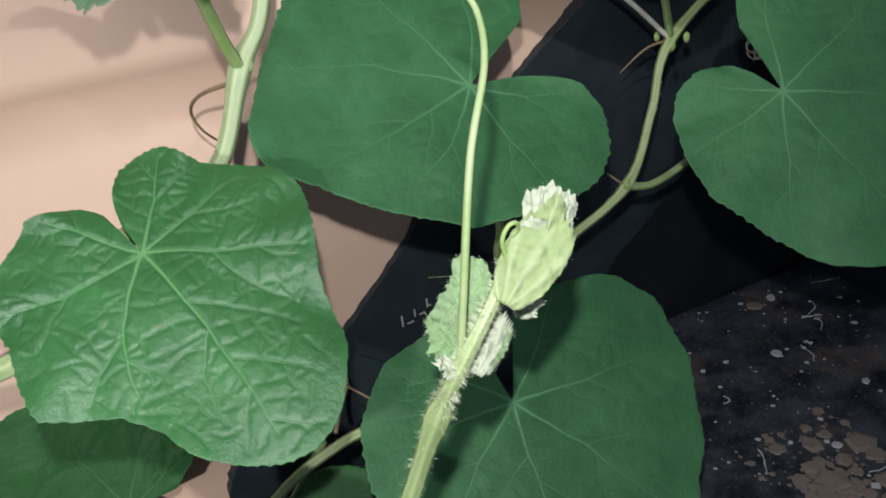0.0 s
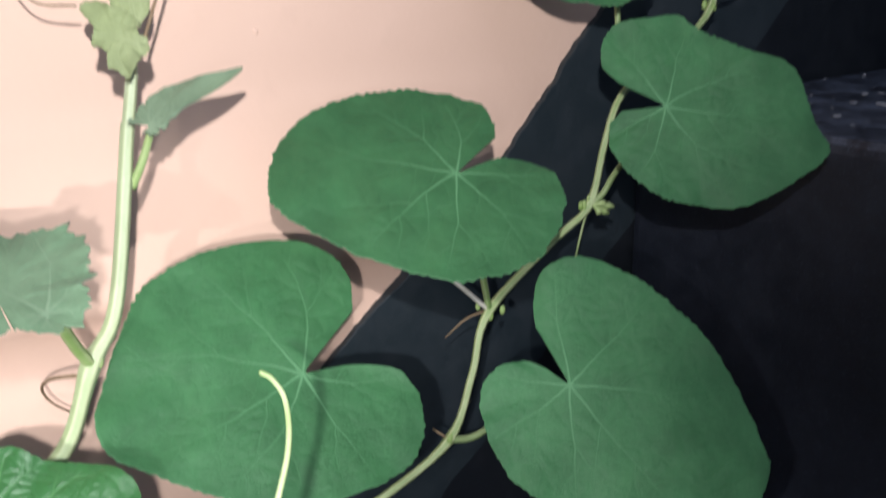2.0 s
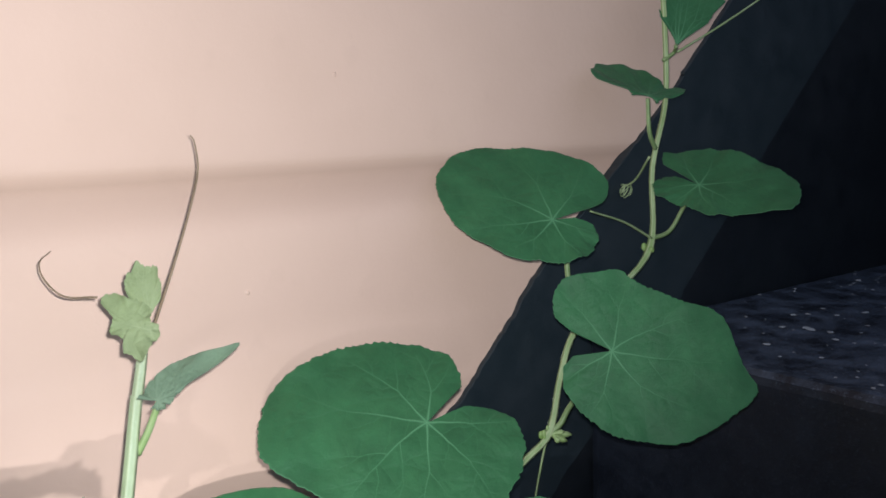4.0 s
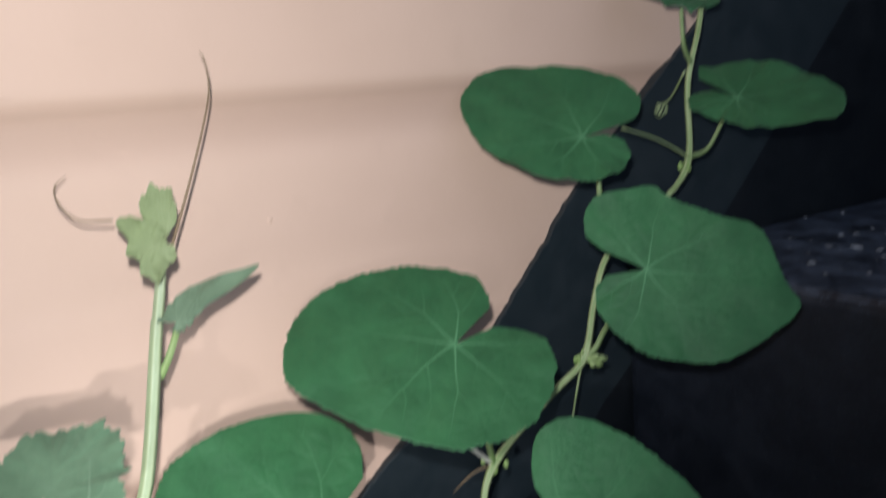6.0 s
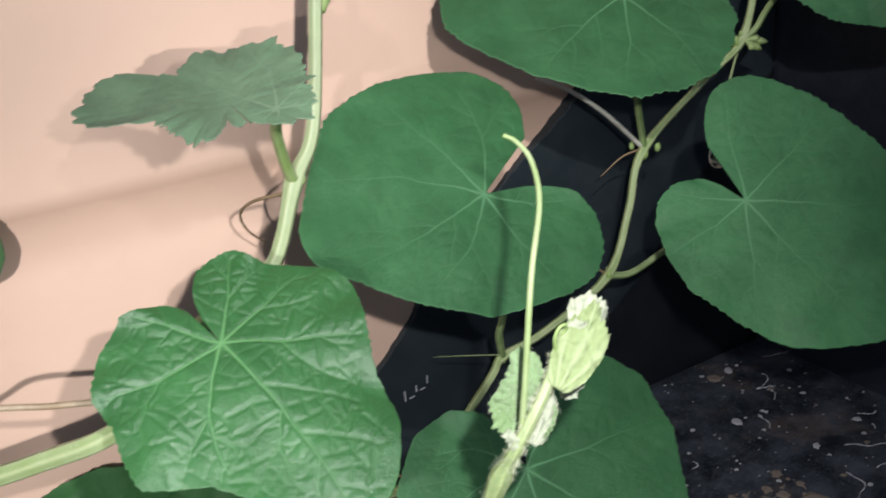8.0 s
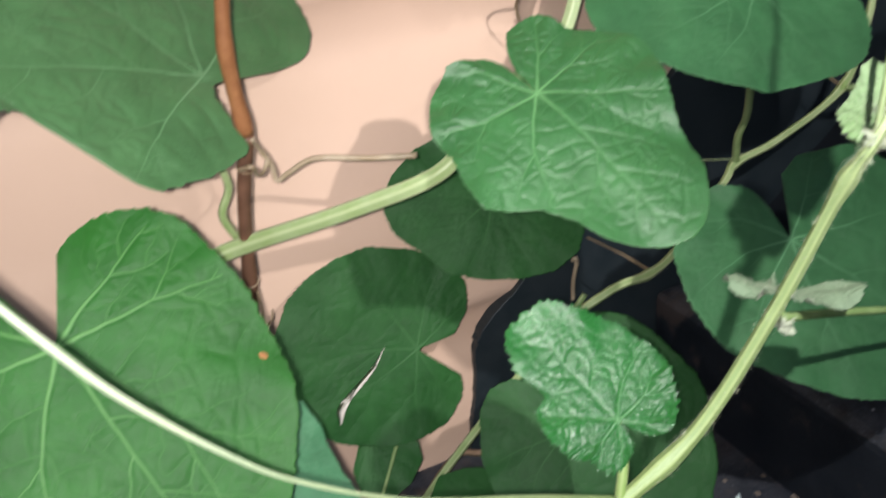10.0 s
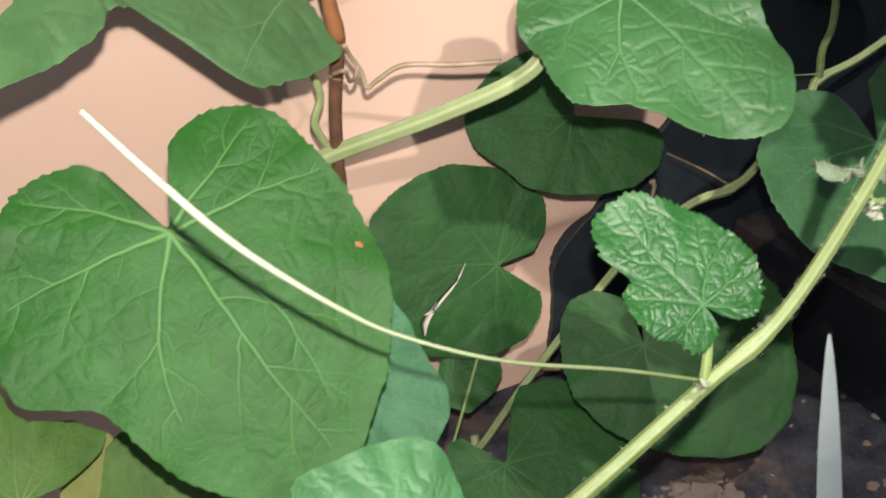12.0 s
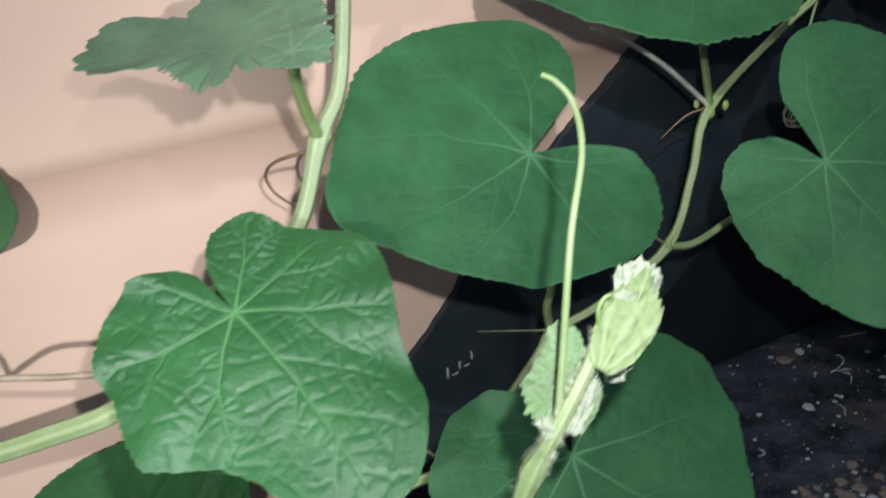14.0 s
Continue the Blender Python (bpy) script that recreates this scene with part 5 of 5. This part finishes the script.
tendril(front_vine, [(-0.1039, -0.1870, 0.1742), (-0.0783, -0.1870, 0.1667), (-0.0551, -0.1850, 0.1577), (-0.0312, -0.1830, 0.1464), (0.0022, -0.1800, 0.1279), (0.0504, -0.1750, 0.0966)], 0.0011, 0.0006, STEM_GREEN, "long straight green tendril", 43)
half_open = leaf(front_vine, (-0.0847, -0.1895, 0.2201), (-0.887, 0.417, -0.199), (-0.457, -0.731, 0.507), 179, [4.7, 4.8, 4.9, 5.0, 5.2, 5.5, 5.9, 6.5, 7.2, 8.3, 9.4, 9.5, 9.8, 10.2, 10.4, 10.1, 7.7, 7.0, 6.5, 6.2, 6.1, 6.0, 6.0, 6.0, 6.2, 6.4, 6.7, 7.1, 7.3, 7.2, 7.2, 7.3, 7.5, 7.7, 8.1, 8.0, 8.0, 8.1, 8.3, 8.5, 8.8, 8.7, 8.5, 8.4, 8.3, 8.3, 8.4, 8.0, 7.7, 7.4, 7.3, 7.1, 6.8, 6.6, 6.5, 6.4, 6.0, 5.4, 4.9, 4.8, 4.7], LEAF_YOUNG, "half open young leaf with a fuzzy toothed edge", 56, joint=(0.0055, 0.0063, -131), quilt=0.0006, rung=0.0028, fold=0.12, teeth=0.09, tooth_n=30, name="bud_leaf", rings=50, spokes=220)


def pleated_leaf(vine, base, tip, normal, width, seed, material=None, label="", fray=0.05, teeth=9, pleat=0.00028, dome=0.3, foot=0.35, name="bud_leaf"):
    """A young leaf still shut like a fan: ribs run from its foot to its frayed far edge. width: half of its breadth."""
    rng = np.random.default_rng(seed)
    base, axis = np.array(base, float), np.array(tip, float) - np.array(base, float)
    n = np.array(normal, float)
    n -= axis * (n @ axis) / (axis @ axis)
    n /= np.linalg.norm(n)
    side = np.cross(n, axis)
    side /= np.linalg.norm(side)
    length = np.linalg.norm(axis)
    nu, nv = 40, 72
    cut = np.interp(np.linspace(0, 1, nv + 1), np.linspace(0, 1, 2 * teeth + 1), np.where(np.arange(2 * teeth + 1) % 2, 1.0, 0.0) * rng.uniform(0.4, 1.2, 2 * teeth + 1))
    rag = np.interp(np.linspace(0, 1, nu + 1), np.linspace(0, 1, 2 * teeth + 1), np.where(np.arange(2 * teeth + 1) % 2, 1.0, 0.0) * rng.uniform(0.4, 1.2, 2 * teeth + 1))
    for _ in range(3):
        cut, rag = (np.convolve(np.pad(w, 1, "edge"), (0.25, 0.5, 0.25), "valid") for w in (cut, rag))
    verts, faces, ridge = [], [], []
    for i in range(nu + 1):
        u = i / nu
        prof = foot + (1 - foot) * math.sin(math.pi * min(1.0, 0.01 + 0.64 * u)) ** 0.55
        for k in range(nv + 1):
            v = 2 * k / nv - 1
            far = u * (1 - 0.22 * v * v) * (1 + fray * cut[k] * u**3)
            wide = v * prof * (1 + fray * 0.8 * (rag[i] - 0.5) * abs(v) ** 4)
            fan = math.atan2(wide * width, (far + 0.1) * length)
            rib = 0.5 + 0.5 * math.cos(fan * 19 + 1.4 * noise.noise(Vector((2.5 * far, 1.5 * v, seed))))
            q = base + axis * far + side * width * wide
            q = q + n * (dome * width * (1 - v * v) * min(1.0, prof + 0.1) + pleat * rib * min(1, 3 * u))
            q = q + n * (0.00018 * noise.noise(Vector(q * 1100)) + fray * 0.004 * noise.noise(Vector(q * 600))) + n * fray * width * 0.5 * math.sin(5 * v + seed) * u**3
            verts.append(q)
            ridge.append(0.75 * rib**3 * (1 - 0.6 * u))
    m = len(verts)
    verts += [q - n * 0.0003 for q in verts]
    w = nv + 1
    for i in range(nu):
        for k in range(nv):
            a = (i * w + k, i * w + k + 1, (i + 1) * w + k + 1, (i + 1) * w + k)
            faces += [a, tuple(m + c for c in a[::-1])]
    for i in range(nu):
        for k in (0, nv):
            a, c = i * w + k, (i + 1) * w + k
            faces.append((a, c, m + c, m + a))
    for k in range(nv):
        for i in (0, nu):
            a, c = i * w + k, i * w + k + 1
            faces.append((c, a, m + a, m + c))
    ob = mesh_object(name, verts, faces, material or LEAF_BUD, attrs=[("vein", ridge * 2), ("under", [0.0] * len(verts)), ("tone", [1.0] * len(verts))])
    if label:
        tagged(ob, label)
    part_of(ob, vine)
    return ob, np.array(verts[:m]).reshape(nu + 1, nv + 1, 3), n


def fuzz(vine, pts, ways, count, length, thick, seed, name="fuzz"):
    """Short white hairs standing on a surface."""
    rng = np.random.default_rng(seed)
    verts, faces = [], []
    for _ in range(count):
        i = rng.integers(len(pts))
        p = pts[i] + rng.normal(size=3) * 0.0003
        w = ways[i] + 0.6 * rng.normal(size=3)
        w /= np.linalg.norm(w)
        e = np.cross(w, (0.3, 0.5, 0.8))
        e /= np.linalg.norm(e)
        g = np.cross(w, e)
        k = len(verts)
        verts += [p + thick * (math.cos(a) * e + math.sin(a) * g) for a in (0, 2.094, 4.189)] + [p + w * length * rng.uniform(0.4, 1.2)]
        faces += [(k, k + 1, k + 3), (k + 1, k + 2, k + 3), (k + 2, k, k + 3)]
    ob = mesh_object(name, verts, faces, TUFT, smooth=False)
    tagged(ob, kind="stuff")
    return part_of(ob, vine)


def coat(blade, count, length, thick, seed, x0=-1.0):
    """White hairs on the upper face of a blade, past x0 along its length."""
    m = blade.matrix_basis
    half = len(blade.data.vertices) // 2
    pts = [np.array(m @ w.co) for w in list(blade.data.vertices)[:half][::3] if w.co.x > x0]
    fuzz(front_vine, pts, np.tile(np.array(m.to_3x3().col[2]), (len(pts), 1)), count, length, thick, seed)


coat(edge_on, 450, 0.0010, 0.00004, 11)
coat(half_open, 3600, 0.0006, 0.00004, 8)
FACING = (-0.42, -0.76, 0.48)
bud, grid, facing = pleated_leaf(front_vine, (-0.0828, -0.1972, 0.2256), (-0.0710, -0.1940, 0.2349), FACING, 0.0047, 5, LEAF_BUD, "pale pleated bud leaf still shut", fray=0.16, teeth=8, foot=0.2, dome=0.2, pleat=0.0003)
fuzz(front_vine, grid[6:].reshape(-1, 3), np.tile(facing, (grid[6:].size // 3, 1)), 1100, 0.00028, 0.00003, 7)
# the crown: a rolled leaf in a ring of frayed white scales
for k, (base, tip, wide, fray) in enumerate((
    ((-0.0740, -0.1925, 0.2324), (-0.0726, -0.1915, 0.2391), 0.0021, 0.14),
    ((-0.0728, -0.1920, 0.2324), (-0.0688, -0.1905, 0.2380), 0.0028, 0.15),
    ((-0.0708, -0.1915, 0.2318), (-0.0656, -0.1895, 0.2351), 0.0023, 0.16),
    ((-0.0752, -0.1940, 0.2318), (-0.0746, -0.1935, 0.2358), 0.0021, 0.14),
    ((-0.0702, -0.1918, 0.2296), (-0.0670, -0.1905, 0.2318), 0.0014, 0.25),
)):
    ob, rim, way = pleated_leaf(front_vine, base, tip, FACING, wide, 20 + k, LEAF_FUZZ, "frayed white woolly scale of the bud crown", fray=fray, teeth=4, pleat=0.0, dome=0.25, foot=0.6, name="scale")
    fuzz(front_vine, rim[25:].reshape(-1, 3), np.tile(way, (rim[25:].size // 3, 1)), 260, 0.00035, 0.00003, 30 + k)
pleated_leaf(front_vine, (-0.0740, -0.1945, 0.2318), (-0.0700, -0.1928, 0.2374), FACING, 0.0019, 27, LEAF_BUD, "tiny rolled pale leaf in the bud crown", fray=0.15, teeth=4, dome=0.75, foot=0.75)
tendril(front_vine, [(-0.0800, -0.1935, 0.2312), (-0.0806, -0.1940, 0.2342), (-0.0796, -0.1942, 0.2362), (-0.0782, -0.1942, 0.2364), (-0.0776, -0.1936, 0.2350), (-0.0782, -0.1930, 0.2338)], 0.0004, 0.0003, STEM_PALE, "", 44)
tendril(front_vine, [(-0.0722, -0.1930, 0.2244), (-0.0700, -0.1930, 0.2258), (-0.0686, -0.1925, 0.2278), (-0.0684, -0.1920, 0.2300), (-0.0694, -0.1915, 0.2318)], 0.00045, 0.0003, TENDRIL_PALE, "", 45)
# the half-open leaf's far side, white with wool
for k, (base, tip, wide) in enumerate((
    ((-0.0879, -0.1951, 0.2143), (-0.0811, -0.1924, 0.2199), 0.0017),
    ((-0.0864, -0.1948, 0.2138), (-0.0801, -0.1920, 0.2178), 0.0015),
)):
    ob, rim, way = pleated_leaf(front_vine, base, tip, FACING, wide, 60 + k, LEAF_FUZZ, "white woolly margin of the half-open leaf", fray=0.2, teeth=7, pleat=0.0003, dome=0.35, foot=0.6, name="scale")
    fuzz(front_vine, rim.reshape(-1, 3), np.tile(way, (rim.size // 3, 1)), 420, 0.0004, 0.00003, 64 + k)
# white woolly tufts at the joints
for k, (base, tip, wide) in enumerate((
    ((-0.0800, -0.1940, 0.2232), (-0.0752, -0.1930, 0.2212), 0.0014),
    ((-0.0795, -0.1935, 0.2222), (-0.0765, -0.1930, 0.2200), 0.0012),
    ((-0.0915, -0.1950, 0.2172), (-0.0938, -0.1950, 0.2190), 0.0012),
    ((-0.0912, -0.1955, 0.2165), (-0.0928, -0.1955, 0.2160), 0.001),
    ((-0.1030, -0.1870, 0.1725), (-0.1000, -0.1865, 0.1690), 0.0016),
    ((-0.1045, -0.1875, 0.1740), (-0.1010, -0.1870, 0.1728), 0.0014),
    ((-0.1475, -0.1870, 0.1385), (-0.1500, -0.1875, 0.1412), 0.0012),
)):
    pleated_leaf(front_vine, base, tip, FACING, wide, 90 + k, LEAF_FUZZ, "tiny white woolly scale", fray=0.45, teeth=4, pleat=0.0002, dome=0.5, foot=0.7, name="scale")


# ---- loose things ----
def twig():
    """A dry twig: bare orange-brown wood above, darker bark below, pale rings and a frayed hollow end."""
    line = [(-0.1905, -0.0940, 0.2723), (-0.1938, -0.0900, 0.2555), (-0.1962, -0.0860, 0.2385), (-0.1957, -0.0820, 0.2242), (-0.1943, -0.0780, 0.2103), (-0.1983, -0.0720, 0.1868), (-0.2007, -0.0640, 0.1547), (-0.2027, -0.0560, 0.1176), (-0.2055, -0.0500, 0.0702)]
    holder = thing("twig", line[-1], "bent brown dry twig leaning on the wall", "twig")
    ob, c, rad = tube("bare_shaft", line[:5], 0.0018, 0.0022, TWIG_BARE, sides=16, wobble=0.03, seed=3, swell=((0.55, 0.0003, 0.08), (0.92, 0.0004, 0.06)))
    tagged(part_of(ob, holder), "bare orange-brown wood")
    ob, c2, r2 = tube("bark_shaft", line[4:], 0.0022, 0.0016, TWIG, sides=16, wobble=0.04, seed=4, swell=((0.45, 0.0005, 0.04),))
    tagged(part_of(ob, holder), "dark brown bark")
    rng = np.random.default_rng(12)
    for k in (4, 15):
        p, d = Vector(c2[k]), Vector(c2[k + 1] - c2[k]).normalized()
        e = d.orthogonal().normalized()
        g = d.cross(e)
        ring = [p + (e * math.cos(a) + g * math.sin(a)) * r2[k] * 1.04 + d * 0.0006 * math.sin(a + k) for a in np.linspace(0, 6.28, 13)]
        ob, _, _ = tube("ring", ring, 0.00035, 0.0002, TENDRIL_TAN, per=3, sides=6, wobble=0.2, seed=k)
        part_of(ob, holder)
    for k in range(7):
        a = k * 0.9
        p = Vector(c[0])
        e = Vector((math.cos(a), math.sin(a), 0)) * 0.0017
        ob, _, _ = tube("fibre", [p + e, p + e * 1.1 + Vector((0, 0, 0.0022)), p + e * 0.5 + Vector((0, 0, rng.uniform(0.003, 0.005)))], 0.0004, 0.0002, TENDRIL_WHITE, sides=6)
        part_of(ob, holder)
    ob, _, _ = tube("strand", [(-0.1994, -0.0680, 0.1566), (-0.1992, -0.0670, 0.1483), (-0.1992, -0.0660, 0.1420), (-0.1964, -0.0640, 0.1429), (-0.1954, -0.0630, 0.1457)], 0.0004, 0.0003, TENDRIL_DRY, sides=6)
    part_of(ob, holder)
    return holder


twig()


def dry_petal():
    """A curled dry petal caught on a leaf."""
    c = spline([(-0.1572, -0.0530, 0.1102), (-0.1630, -0.0549, 0.1050), (-0.1758, -0.0577, 0.0973), (-0.1797, -0.0603, 0.0900)], 10)
    n = len(c)
    verts, faces = [], []
    for i, p in enumerate(c):
        s = i / (n - 1)
        w = 0.0005 + 0.0032 * math.sin(math.pi * s**1.4) ** 1.5
        for a, b in ((-1, 0.3), (-0.4, -0.5), (0.3, -0.7), (1, 0.2), (0.3, -0.3), (-0.4, -0.1)):
            verts.append(p + np.array([a * w * 0.8, b * w, a * w * 0.6]))
    for i in range(n - 1):
        for k in range(6):
            q = (k + 1) % 6
            faces.append((i * 6 + k, i * 6 + q, i * 6 + 6 + q, i * 6 + 6 + k))
    ob = mesh_object("petal", verts, faces, PAPERY)
    tagged(ob, "curled dry whitish petal caught on a dark leaf", "petal")


dry_petal()


def chip(name, at, normal, size, material, label, category, seed, high=0.25):
    """A small flat bit with a ragged outline, lying on a surface."""
    rng = np.random.default_rng(seed)
    z = Vector(normal).normalized()
    x = z.orthogonal().normalized()
    y = z.cross(x)
    verts, faces = [], []
    for r, h in ((1.0, 0.0), (0.8, high), (0.4, high * 1.2)):
        for k in range(11):
            a = 6.2832 * k / 11
            q = size * r * rng.uniform(0.7, 1.25)
            verts.append(Vector(at) + x * q * math.cos(a) * 0.75 + y * q * math.sin(a) + z * h * size)
    for i in range(2):
        for k in range(11):
            q = (k + 1) % 11
            faces.append((i * 11 + k, i * 11 + q, i * 11 + 11 + q, i * 11 + 11 + k))
    faces.append(tuple(range(22, 33)))
    return tagged(mesh_object(name, verts, faces, material), label, category)


chip("leaf_spot", (-0.2108, -0.1284, 0.1713), (0.0155, -0.7953, 0.6060), 0.0012, BITE, "orange-brown bite mark on a green leaf", "leaf spot", 3, 0.15)


chip("wall_flake", (-0.0095, -0.0298, 0.3193), (0, -1, 0.1), 0.0011, WALL, "small flake of paint lifting off the peach wall", "paint flake", 4, 0.2)
chip("wall_flake", (0.0327, -0.0298, 0.4010), (0.2, -1, 0), 0.0014, WALL, "small flake of paint lifting off the peach wall", "paint flake", 5, 0.2)


def grass_blade():
    c = spline([(-0.1607, -0.2360, 0.1879), (-0.1594, -0.2360, 0.1746), (-0.1579, -0.2360, 0.1580), (-0.1544, -0.2360, 0.1228)], 8)
    n = len(c)
    verts, faces = [], []
    for i, p in enumerate(c):
        w = 0.0002 + 0.0026 * (i / (n - 1)) ** 0.75
        for s, d in ((-1, 0.0), (0, 0.0003), (1, 0.0), (0, 0.00005)):
            verts.append(p + np.array([s * w * 0.85, -s * w * 0.45 + d, 0]))
    for i in range(n - 1):
        for k in range(4):
            q = (k + 1) % 4
            faces.append((i * 4 + k, i * 4 + q, i * 4 + 4 + q, i * 4 + 4 + k))
    ob = mesh_object("grass_blade", verts, faces, GRASS, smooth=False)
    tagged(ob, "single pale blade of grass standing up", "grass")


grass_blade()


def chalk_marks():
    """Faint white chalk strokes on the black band, as plain bars."""
    verts, faces = [], []
    for k, (dx, dz, w, h) in enumerate(((0, 0.0004, 0.0006, 0.0044), (0.0022, 0, 0.0026, 0.0005), (0.0054, 0.0008, 0.0005, 0.003), (0.0074, 0.0002, 0.0024, 0.0005), (0.0108, 0.001, 0.0005, 0.0034))):
        x, z = (-0.0372, -0.0350, 0.1220)[0] + dx, (-0.0372, -0.0350, 0.1220)[2] + dz + dx * 0.35
        y = WY - 0.0051
        n = len(verts)
        for yy in (y, y + 0.0008):
            verts += [(x, yy, z), (x + w, yy, z + 0.0003), (x + w, yy, z + h), (x, yy, z + h - 0.0003)]
        faces += [(n, n + 1, n + 2, n + 3), (n + 7, n + 6, n + 5, n + 4)] + [(n + a, n + 4 + a, n + 4 + (a + 1) % 4, n + (a + 1) % 4) for a in range(4)]
    ob = mesh_object("chalk_mark", verts, faces, FLECK, smooth=False)
    tagged(ob, "faint white chalk strokes on the black band", "chalk mark")


chalk_marks()
